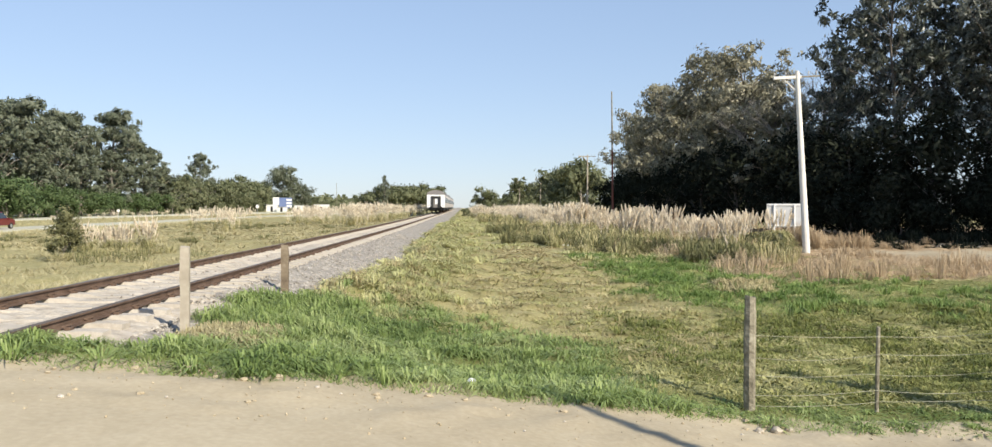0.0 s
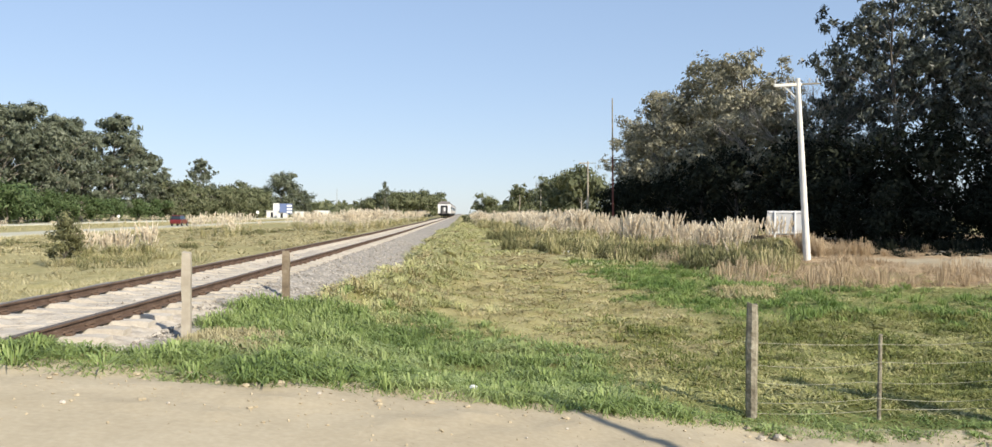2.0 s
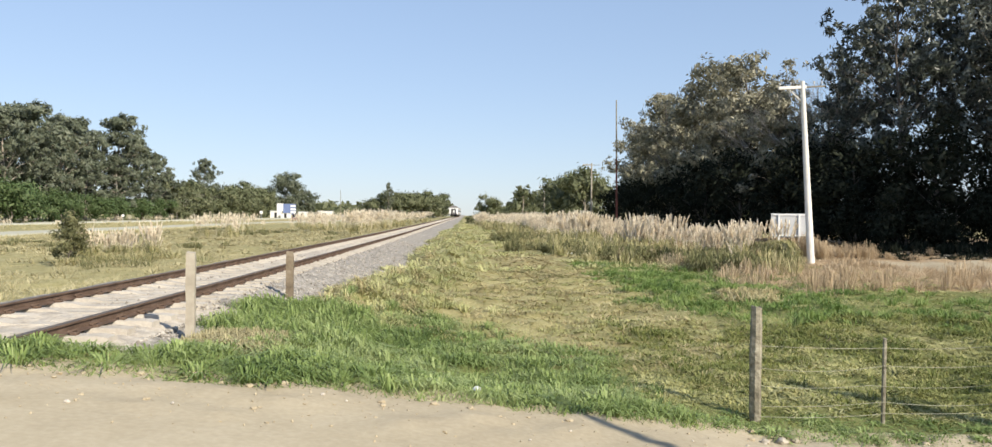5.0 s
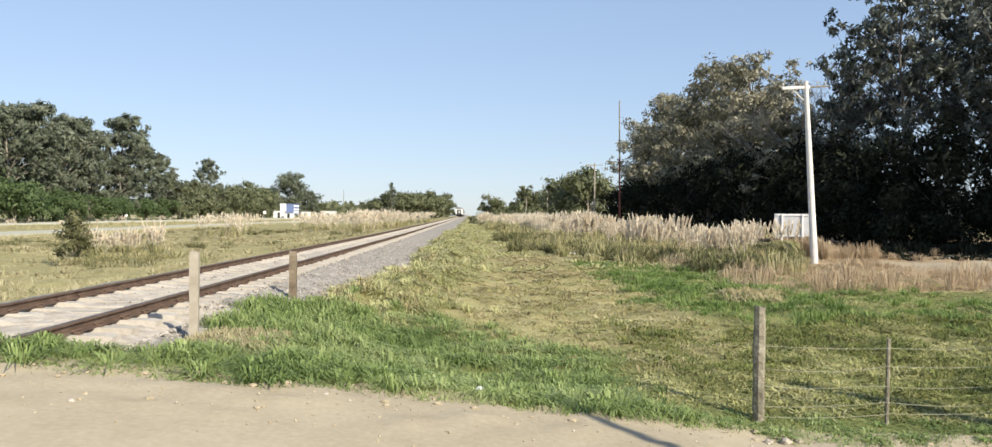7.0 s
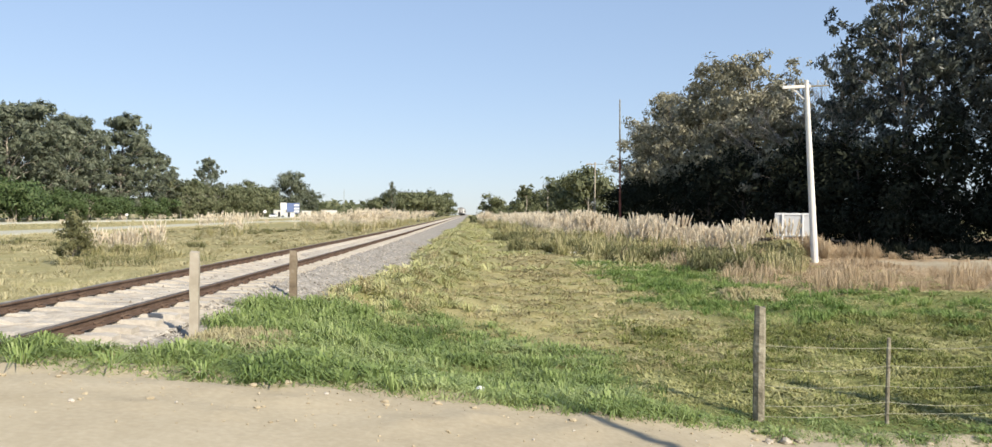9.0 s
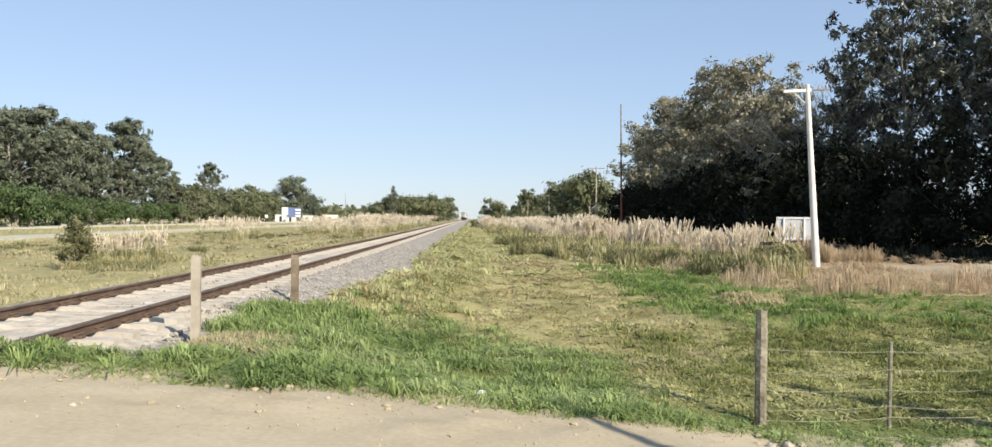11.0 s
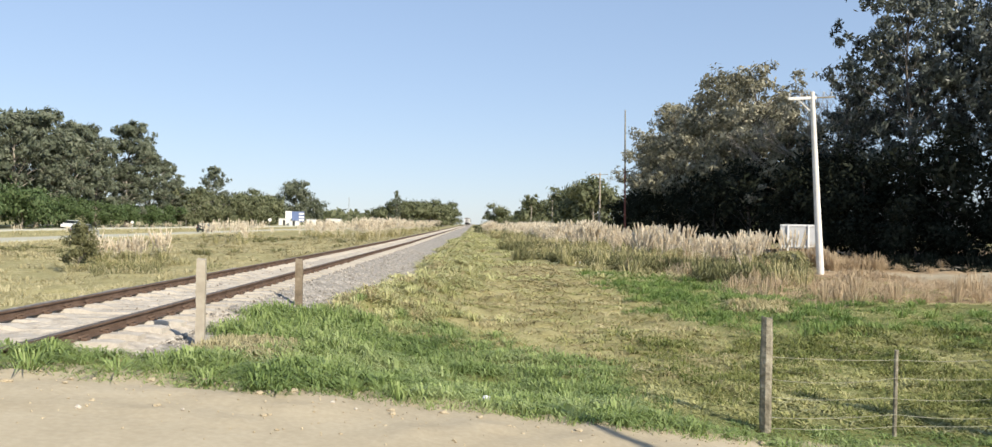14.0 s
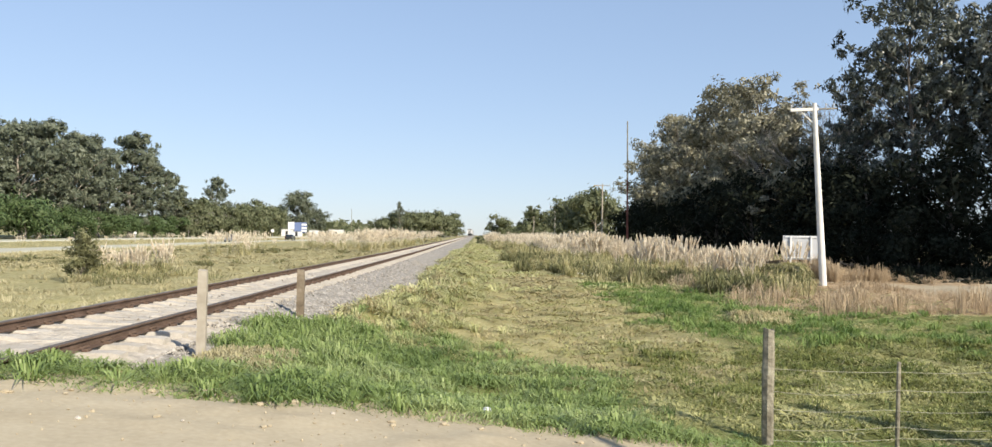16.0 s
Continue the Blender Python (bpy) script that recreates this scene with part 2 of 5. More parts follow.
LATTICE = np.random.RandomState(77).uniform(-1, 1, (256, 256))


def lattice(x, y):
    i, j = np.floor(x).astype(int), np.floor(y).astype(int)
    u, v = x - i, y - j
    u, v = u * u * (3 - 2 * u), v * v * (3 - 2 * v)
    g = lambda p, q: LATTICE[p % 256, q % 256]
    return (g(i, j) * (1 - u) + g(i + 1, j) * u) * (1 - v) + (g(i, j + 1) * (1 - u) + g(i + 1, j + 1) * u) * v


def wave(x, y, s=1.0, seed=0.0):
    """Smooth uneven field of two octaves, about -1 to 1."""
    x, y = np.asarray(x, float) * s + seed * 13.7, np.asarray(y, float) * s + seed * 5.3
    return 0.95 * lattice(x, y) + 0.45 * lattice(2.1 * x + 40, 2.1 * y + 17)


def quick_mesh(name, verts, faces, material, shade=False):
    """A mesh from arrays of corners and of equal-sided faces."""
    verts, faces = np.asarray(verts, np.float32), np.asarray(faces, np.int32)
    me = bpy.data.meshes.new(name)
    k = faces.shape[1]
    me.vertices.add(len(verts))
    me.vertices.foreach_set("co", verts.ravel())
    me.loops.add(faces.size)
    me.loops.foreach_set("vertex_index", faces.ravel())
    me.polygons.add(len(faces))
    me.polygons.foreach_set("loop_start", np.arange(0, faces.size, k, dtype=np.int32))
    me.polygons.foreach_set("use_smooth", np.full(len(faces), shade))
    me.materials.append(material)
    me.update(calc_edges=True)
    me.validate()
    return me


def soft_faces(V, F, toward):
    """Turns each face's winding to the side given; returns the faces."""
    n = np.cross(V[F[:, 1]] - V[F[:, 0]], V[F[:, 2]] - V[F[:, 0]])
    back = (n * toward).sum(1) < 0
    F = F.copy()
    F[back] = F[back][:, ::-1]
    return F


def soft_mesh(name, V, F, N, material, toward=(0.25, -1.0, 0.6)):
    """Grass sheet whose blades shade as one soft pile: normals N at the corners."""
    V, F = np.asarray(V, np.float32), np.asarray(F, np.int32)
    me = quick_mesh(name, V, soft_faces(V, F, np.array(toward)), material)
    N = N / np.linalg.norm(N, axis=1, keepdims=True)
    me.attributes.new("custom_normal", "FLOAT_VECTOR", "POINT").data.foreach_set("vector", N.astype(np.float32).ravel())
    return me


def bm_mesh(name, bm, material, shade=False):
    me = bpy.data.meshes.new(name)
    bmesh.ops.recalc_face_normals(bm, faces=bm.faces)
    bm.to_mesh(me)
    bm.free()
    me.materials.append(material)
    for p in me.polygons:
        p.use_smooth = shade
    return me


def part(name, data, material, parent, label=""):
    """Links a bmesh or a mesh as one mesh object under a thing or a part."""
    me = bm_mesh(name, data, material) if isinstance(data, bmesh.types.BMesh) else data
    ob = new(name, me)
    ob.parent = parent
    return tagged(ob, label)


def thing(name, m, label, category, group="", kind=""):
    ob = new(name)
    ob.empty_display_size = 0.3
    ob.matrix_basis = m
    return tagged(ob, label, category, group, kind)


def box(bm, x0, x1, y0, y1, z0, z1, bevel=0.0):
    r = bmesh.ops.create_cube(bm, size=1, matrix=Matrix.LocRotScale(((x0 + x1) / 2, (y0 + y1) / 2, (z0 + z1) / 2), None, (x1 - x0, y1 - y0, z1 - z0)))
    if bevel:
        es = list({e for v in r["verts"] for e in v.link_edges})
        bmesh.ops.bevel(bm, geom=es, offset=bevel, segments=1, affect="EDGES")
    return bm


def rod(bm, a, b, ra, rb=None, n=8):
    a, b = Vector(a), Vector(b)
    m = Matrix.Translation((a + b) / 2) @ (b - a).to_track_quat("Z", "Y").to_matrix().to_4x4()
    bmesh.ops.create_cone(bm, cap_ends=True, segments=n, radius1=ra, radius2=ra if rb is None else rb, depth=(b - a).length, matrix=m)
    return bm


def tube_arrays(points, radii, n=7):
    """A tapered round tube along points, as arrays."""
    P, V, F = [Vector(p) for p in points], [], []
    for i, p in enumerate(P):
        d = (P[min(i + 1, len(P) - 1)] - P[max(i - 1, 0)]).normalized()
        u = d.cross(Vector((0.31, 0.95, 0.1))).normalized()
        w = d.cross(u)
        for k in range(n):
            a = 2 * math.pi * k / n
            V.append(p + (u * math.cos(a) + w * math.sin(a)) * radii[i])
        if i:
            for k in range(n):
                F.append(((i - 1) * n + k, (i - 1) * n + (k + 1) % n, i * n + (k + 1) % n, i * n + k))
    return np.array([tuple(v) for v in V]), np.array(F)


def joined(pieces):
    V, F, o = [], [], 0
    for v, f in pieces:
        V.append(v)
        F.append(f + o)
        o += len(v)
    return np.concatenate(V), np.concatenate(F)


# ---- ground ----
def edge_y(x):
    """The verge's near edge along the dirt road."""
    return 6.85 + 0.13 * np.asarray(x, float) + 0.32 * np.exp(-((np.asarray(x, float) - 2.6) / 0.75) ** 2) + 0.10 * wave(x, 0 * np.asarray(x), 1.6, 2.0) + 0.05 * wave(x, 0 * np.asarray(x), 5.0)


def rise(y):
    """The land climbs very slightly along the line."""
    return 0.0022 * np.maximum(0, np.minimum(np.asarray(y, float), 900) - 50)


def ground_z(x, y):
    x, y = np.asarray(x, float), np.asarray(y, float)
    road = np.interp(x, [-60, -12, -6.3, -3.4, -0.2, 1.8, 2.6, 3.4, 9, 60], [0.3, 0.5, 0.8, 0.76, 0.42, 0.14, -0.05, -0.10, -0.12, 0.0])
    field = np.interp(x, [-900, -76, -66, -60, -50, -42, -30, -14, -8.4, -6.9, -3.0, -2.55, -2.1, -1.4, 0.2, 8, 14, 40, 900],
                      [0.4, 0.0, -0.12, -0.3, -0.36, -0.4, -0.3, 0.03, 0.3, 0.5, 0.5, 0.38, 0.28, 0.15, 0.0, 0.0, 0.08, 0.15, 0.4])
    e = edge_y(x)
    soft = smooth(-7.5, -6.5, x) * (1 - smooth(-1.6, 0.4, x))
    w = smooth(e - 0.2, e + 2.6, y) * (1 - soft) + smooth(e + 0.5, e + 4.8, y) * soft
    under = smooth(-6.6, -6.2, x) * (1 - smooth(-2.95, -2.65, x))
    w = np.maximum(w, under * smooth(7.25, 7.8, y))
    z = road * (1 - w) + field * w
    lip = 0.03 * smooth(e - 0.05, e + 0.35, y) * (1 - smooth(e + 0.8, e + 2.5, y))
    calm = 1 - smooth(-7.4, -6.4, x) * (1 - smooth(-2.8, -2.4, x))
    verge = smooth(e, e + 1.5, y)
    rough = (0.05 * wave(x, y, 0.7, 4.0) + 0.045 * wave(x, y, 2.2, 9.0)) * verge * calm + (0.0035 + 0.03 * verge * smooth(-2.6, -1.9, x) * (1 - smooth(0, 1.5, x))) * wave(x, y, 3.6, 1.0) * calm
    clods = smooth(e - 1.5, e - 0.4, y) * (1 - smooth(e, e + 0.4, y)) * (0.036 * np.maximum(0, wave(x, y, 4.4, 6.0)) + 0.03 * np.maximum(0, wave(x, y, 1.5, 8.0)))
    return z + lip + rough + clods + lumps(x, y) * verge * calm * smooth(8.2, 11.0, y) + rise(y)


def lumps(x, y):
    """Rounded tussock mounds, largest along the railway bank, drawn out across the meadow."""
    def billow(u, v, seed):
        a = 1 - np.abs(lattice(u + 31.7 * seed, v + 11.3 * seed))
        b = 1 - np.abs(lattice(1.9 * u + 7.1 * seed, 1.9 * v + 3.9))
        return 0.65 * (1 - a * a) + 0.35 * (1 - b * b)
    bank = np.exp(-((x + 1.5 - 0.6 * smooth(15, 28, y)) / 0.95) ** 2) * smooth(11, 16, y)
    far = smooth(12, 30, y)
    mead = smooth(-1.6, 0.2, x)
    return bank * 0.42 * billow(1.3 * x, 0.9 * y, 1.0) + mead * (0.07 + 0.07 * far) * billow(1.2 * x, 1.5 * y, 2.0) + 0.05 * (1 - far) * billow(2.6 * x, 2.2 * y, 3.0)


def reach(x):
    """How much further the green verge runs up beside the bank."""
    return np.interp(x, [-3.2, -2.7, -1.7, -0.5, 1.3, 3.0], [0.0, 4.5, 4.5, 3.4, 1.0, 0.0])


def zones(x, y):
    """Shares of bare earth, green turf and brown straw at a place."""
    e = edge_y(x)
    earth = 1 - smooth(e + 0.12, e + 0.5, y)
    # far lane of bare earth before the wood
    earth = np.maximum(earth, smooth(14.6, 16.2, x + 0.7 * wave(x, y, 0.6, 3)) * smooth(26.0, 27.5, y) * (1 - smooth(33.5, 35.5, y)) * 0.85)
    verge = 1 - smooth(e + 2.4 + reach(x), e + 5.6 + reach(x) + 1.2 * wave(x, y, 0.5), y)
    bank = np.exp(-((x + 1.6) / 0.8) ** 2) * 0.55
    rightgreen = smooth(1.5, 4.5, x + 0.6 * wave(x, y, 0.35)) * (1 - smooth(19, 23, y + 1.5 * wave(x, y, 0.3, 5))) * 0.5
    patch = smooth(0.8, 1.0, x - (y - 22) * -0.05) * smooth(13.5, 16, y) * (1 - smooth(29, 31, y)) * 0.75 * smooth(3.5, 4.5, x + 0.5 * wave(x, y, 0.8))
    green = np.clip(np.maximum.reduce([verge, bank, rightgreen, patch]), 0, 1)
    green = green * smooth(-3.2, -2.5, x) + np.where(x < -3, 0.3 * verge + 0.1, 0)
    green = np.where(x < -30, 0.3, green)
    brown = smooth(6.5, 9, x) * smooth(19, 22.5, y + 1.2 * wave(x, y, 0.4)) * (1 - smooth(60, 90, y))
    return earth, green, brown


def build_ground():
    def axis(marks):
        out = []
        for (a, step), (b, _) in zip(marks, marks[1:]):
            out += list(np.arange(a, b - step / 2, step))
        return np.array(out + [marks[-1][0]])
    xs = axis([(-3000, 400), (-600, 60), (-120, 6), (-60, 2), (-14, 0.4), (-9, 0.15), (-3, 0.1), (8, 0.2), (24, 1.5), (60, 10), (180, 80), (600, 400), (3000, 0)])
    ys = axis([(-400, 60), (-40, 4), (-8, 0.8), (2, 0.4), (5.4, 0.1), (14, 0.14), (26, 0.3), (45, 0.6), (60, 2), (150, 8), (400, 40), (800, 250), (4500, 0)])
    X, Y = np.meshgrid(xs, ys)
    Z = ground_z(X, Y)
    nx = len(xs)
    i, j = np.meshgrid(np.arange(nx - 1), np.arange(len(ys) - 1))
    a = (j * nx + i).ravel()
    F = np.stack([a, a + 1, a + nx + 1, a + nx], 1)
    me = quick_mesh("ground", np.stack([X.ravel(), Y.ravel(), Z.ravel()], 1), F, M_GROUND, True)
    att = me.color_attributes.new("zone", "FLOAT_COLOR", "POINT")
    e, g, b = zones(X.ravel(), Y.ravel())
    att.data.foreach_set("color", np.stack([e, g, b, np.ones_like(e)], 1).astype(np.float32).ravel())
    tagged(new("ground", me), "dirt road, green verge and straw-dry meadow", "ground", kind="structure")


build_ground()


def highway(name, x0, x1):
    ys = np.arange(-200, 760, 6.0)
    V, F = [], []
    cols = np.array([x0 - 0.3, x0, x1, x1 + 0.3])
    for k, y in enumerate(ys):
        bend = ((max(0, y - 120) / 200) ** 2) * 8
        z = ground_z(np.array([x0, x1]), np.array([y, y])).max() + 0.10
        for c, dz in zip(cols, (-0.25, 0, 0, -0.25)):
            V.append((c + bend, y, z + dz))
        if k:
            o = 4 * (k - 1)
            F += [(o + c, o + c + 1, o + c + 5, o + c + 4) for c in range(3)]
    ob = new(name, quick_mesh(name, V, F, M_TAR))
    tagged(ob, "grey asphalt carriageway of a highway", "road", kind="structure")
    return ob


highway("road_near", -50, -43)
highway("road_far", -73, -66)


# ---- railway ----
TRACK_X, RAIL_TOP, GAUGE = -4.59, 0.86, 1.505


def rail_mesh(length0, length1):
    """Flat-bottomed rail: foot, web and head."""
    prof = [(-0.07, 0), (-0.07, 0.012), (-0.012, 0.03), (-0.012, 0.115), (-0.036, 0.125), (-0.036, 0.155), (-0.028, 0.16),
            (0.028, 0.16), (0.036, 0.155), (0.036, 0.125), (0.012, 0.115), (0.012, 0.03), (0.07, 0.012), (0.07, 0)]
    ys = np.concatenate([np.arange(length0, 60, 6.0), np.arange(60, length1, 60.0)])
    V = [(x, y, z * 0.675 + float(rise(y))) for y in ys for x, z in prof]
    n = len(prof)
    F = [((k - 1) * n + c, (k - 1) * n + (c + 1) % n, k * n + (c + 1) % n, k * n + c) for k in range(1, len(ys)) for c in range(n)]
    me = quick_mesh("rail", V, F, M_STEEL)
    me.materials.append(M_HEAD)
    for p in me.polygons:
        if p.center.z - float(rise(p.center.y)) > 0.105:
            p.material_index = 1
    return me


def sleeper_mesh():
    """Concrete sleeper with raised, sloped rail seats and a waisted middle."""
    bm = bmesh.new()
    prof = [(-1.2, 0.155), (-1.1, 0.17), (-0.45, 0.165), (-0.3, 0.13), (0.3, 0.13), (0.45, 0.165), (1.1, 0.17), (1.2, 0.155)]
    rows = []
    for x, h in prof:
        rows.append([bm.verts.new((x, yy, zz)) for yy, zz in ((-0.14, 0), (-0.105, h), (0.105, h), (0.14, 0))])
    for a, b in zip(rows, rows[1:]):
        for k in range(4):
            bm.faces.new((a[k], a[(k + 1) % 4], b[(k + 1) % 4], b[k]))
    bm.faces.new(rows[0])
    bm.faces.new(rows[-1][::-1])
    return bm_mesh("sleeper", bm, M_SLEEPER)


def clip_mesh():
    """Rail fastening: shoulder block with a bent spring."""
    bm = bmesh.new()
    box(bm, 0.07, 0.13, -0.05, 0.05, 0, 0.035, 0.006)
    rod(bm, (0.05, -0.04, 0.035), (0.12, 0.0, 0.055), 0.012, n=6)
    rod(bm, (0.05, 0.04, 0.035), (0.12, 0.0, 0.055), 0.012, n=6)
    return bm_mesh("rail_clip", bm, M_STEEL)


def build_track():
    track = thing("railway_track", pose(TRACK_X, 0, RAIL_TOP - 0.108 - 0.168), "rusty steel rails on pale concrete sleepers", "railway track")
    rm = rail_mesh(-30, 1500)
    for s in (-1, 1):
        r = part("rail", rm, None, track, "brown rusty rail with worn head")
        r.location = (s * GAUGE / 2, 0, 0.168)
    sm, cm = sleeper_mesh(), clip_mesh()
    rnd = random.Random(5)
    for k in range(11, 230):
        s = part("sleeper", sm, None, track)
        s.location, s.rotation_euler = (rnd.uniform(-0.03, 0.03), 1.0 + 0.6 * k, rnd.uniform(-0.008, 0.006) + float(rise(1.0 + 0.6 * k))), (0, 0, rnd.uniform(-0.012, 0.012))
        if k < 44:
            for q in (-GAUGE / 2, GAUGE / 2):
                for d in (0, math.pi):
                    c = part("rail_clip", cm, None, s)
                    c.location, c.rotation_euler = (q, 0, 0.165), (0, 0, d)
    me0 = sleeper_mesh()
    co = np.zeros(len(me0.vertices) * 3)
    me0.vertices.foreach_get("co", co)
    co = co.reshape(-1, 3)
    quads = np.array([list(p.vertices) for p in me0.polygons if len(p.vertices) == 4])
    far = part("far_sleepers", quick_mesh("far_sleepers", *joined([(co + (0, 1.0 + 0.6 * k, float(rise(1.0 + 0.6 * k))), quads) for k in range(230, 560)]), M_SLEEPER), None, track)
    tagged(far, "pale concrete sleepers far down the line", kind="stuff")


build_track()


def build_ballast():
    """Crushed-stone bed: flat crown between shoulders, uneven surface."""
    xs = np.concatenate([np.linspace(-3.1, -1.35, 10), np.linspace(-1.2, 1.2, 22), np.linspace(1.3, 3.8, 30)])
    ys = np.concatenate([np.arange(7.2, 22, 0.1), np.arange(22, 60, 0.4), np.arange(60, 300, 4.0), np.arange(300, 1500, 60.0)])
    X, Y = np.meshgrid(xs, ys)
    crown = RAIL_TOP - 0.108 - 0.042
    wide = smooth(15, 28, Y)

    def shoulder(x, w):
        near = np.interp(x, [-3.1, -2.6, -1.5, 1.2, 1.9, 2.5, 3.0, 3.8], [-0.5, crown - 0.25, crown, crown, crown - 0.22, crown - 0.42, -0.4, -0.6])
        far = np.interp(x, [-3.1, -2.6, -1.5, 1.3, 2.1, 2.75, 3.1, 3.8], [-0.5, crown - 0.25, crown, crown, crown - 0.22, crown - 0.40, crown - 0.60, -0.4])
        return near * (1 - w) + far * w
    Z = shoulder(X, wide)
    rnd = np.random.RandomState(3)
    Z = Z + rnd.uniform(-0.022, 0.018, X.shape) * (Y < 60) + 0.02 * wave(X, Y, 2.0) + rise(Y) - 0.06 * (1 - smooth(7.2, 7.6, Y)) - 0.022 * smooth(0.8, 0.95, X) * (1 - smooth(1.3, 1.5, X)) * (1 - smooth(11, 12.5, Y))
    nx = len(xs)
    i, j = np.meshgrid(np.arange(nx - 1), np.arange(len(ys) - 1))
    a = (j * nx + i).ravel()
    me = quick_mesh("ballast", np.stack([X.ravel() + TRACK_X, Y.ravel(), Z.ravel()], 1), np.stack([a, a + 1, a + nx + 1, a + nx], 1), M_BALLAST)
    me.materials.append(M_INFILL)
    idx = ((X[:-1, :-1] > -1.45) & ((X[:-1, :-1] < 0.72) | ((X[:-1, :-1] < 1.35) & (Y[:-1, :-1] < 11.5)))).ravel().astype(np.int32)
    me.polygons.foreach_set("material_index", idx)
    tagged(new("ballast", me), "grey crushed-stone ballast bed", "ballast", kind="structure")
    # loose stones on the shoulder
    base = np.array([(1, 0, 0), (-1, 0, 0), (0, 1, 0), (0, -1, 0), (0, 0, 1), (0, 0, -1)], float)
    tri = np.array([(0, 2, 4), (2, 1, 4), (1, 3, 4), (3, 0, 4), (2, 0, 5), (1, 2, 5), (3, 1, 5), (0, 3, 5)])
    n = 6500
    yy = 7.8 + 34 * rnd.rand(n) ** 1.6
    xx = np.where(rnd.rand(n) < 0.9, rnd.uniform(0.95, 2.6, n), rnd.uniform(-1.9, 0.9, n))
    xx = np.where(yy < 11.0, np.maximum(xx, 1.4), xx)
    xx = np.where(xx > 0.95, 0.95 + (xx - 0.95) * (1 + 0.28 * smooth(15, 28, yy)), xx)
    zz = shoulder(xx, smooth(15, 28, yy))
    size = rnd.uniform(0.012, 0.026, n)
    rot = rnd.rand(n, 3, 3) * 0.8 - 0.4 + np.eye(3)
    P = np.einsum("nij,kj->nki", rot, base) * (size[:, None, None] * rnd.uniform(0.6, 1.2, (n, 1, 3))) + np.stack([xx + TRACK_X, yy, zz + size * 0.4], 1)[:, None]
    quick = quick_mesh("ballast_stones", P.reshape(-1, 3), (tri[None] + 6 * np.arange(n)[:, None, None]).reshape(-1, 3), M_STONE)
    tagged(new("ballast_stones", quick), "loose grey ballast stones", "stones", kind="stuff")


build_ballast()


# ---- grass ----
def ground_up(x, y, e=0.08):
    """The ground's normal, its slopes a little sharpened."""
    return np.stack([-1.3 * (ground_z(x + e, y) - ground_z(x - e, y)) / (2 * e), -1.3 * (ground_z(x, y + e) - ground_z(x, y - e)) / (2 * e), np.ones_like(x)], 1)


def blades(name, x, y, height, width, material, label, rnd, lean=0.45, rings=2, dz=0.0):
    """Bent tapering blades at the places given, joined."""
    n = len(x)
    z = ground_z(x, y) + dz - 0.01
    a = rnd.uniform(0, 2 * math.pi, n)
    b = rnd.uniform(0, 2 * math.pi, n)
    l = rnd.uniform(0.35, 1.0, n) * lean
    d = np.stack([np.cos(a), np.sin(a), 0 * a], 1)
    s = np.stack([np.cos(b), np.sin(b), 0 * b], 1)
    base = np.stack([x, y, z], 1)
    up = np.array([0, 0, 1.0])
    if rings == 1:
        tip = base + (up * (1 - 0.3 * l[:, None]) + d * l[:, None]) * height[:, None]
        V = np.stack([base - s * width[:, None] / 2, base + s * width[:, None] / 2, tip], 1)
        F = np.arange(3 * n).reshape(-1, 3)
    else:
        mid = base + (up * 0.58 + d * 0.22 * l[:, None]) * height[:, None]
        tip = base + (up * (1 - 0.35 * l[:, None]) + d * l[:, None]) * height[:, None]
        w = s * width[:, None] / 2
        V = np.stack([base - w, base + w, mid + w * 0.8, mid - w * 0.8, tip + w * 0.12, tip - w * 0.12], 1)
        q = np.array([(0, 1, 2, 3), (3, 2, 4, 5)])
        F = (q[None] + 6 * np.arange(n)[:, None, None]).reshape(-1, 4)
    k = V.shape[1]
    N = ground_up(np.repeat(x, k), np.repeat(y, k)) + np.repeat(d * 0.45, k, 0)
    ob = new(name, soft_mesh(name, V.reshape(-1, 3), F, N, material))
    return tagged(ob, label, "grass", kind="stuff")


def scatter(rnd, n, x0, x1, y0, y1, keep):
    x, y = rnd.uniform(x0, x1, n), rnd.uniform(y0, y1, n)
    k = rnd.rand(n) < keep(x, y)
    return x[k], y[k]


def clumped(x, y, s=1.4, seed=0.0):
    return np.clip(0.5 + 0.75 * wave(x, y, s, seed), 0.03, 1)


def rank_edge(y):
    """Where the mown meadow ends against the rank grass."""
    return np.interp(y, [16, 19, 24, 30, 34, 48, 80, 152], [13, 11, 9.5, 7.5, 4.6, 4.0, 3.2, 2.2])


def bare_spot(x, y):
    """Dead patch at the foot of the first crossing post."""
    return smooth(-3.0, -2.8, x) * (1 - smooth(-2.25, -1.95, x)) * smooth(8.3, 8.6, y) * (1 - smooth(9.8, 10.1, y))


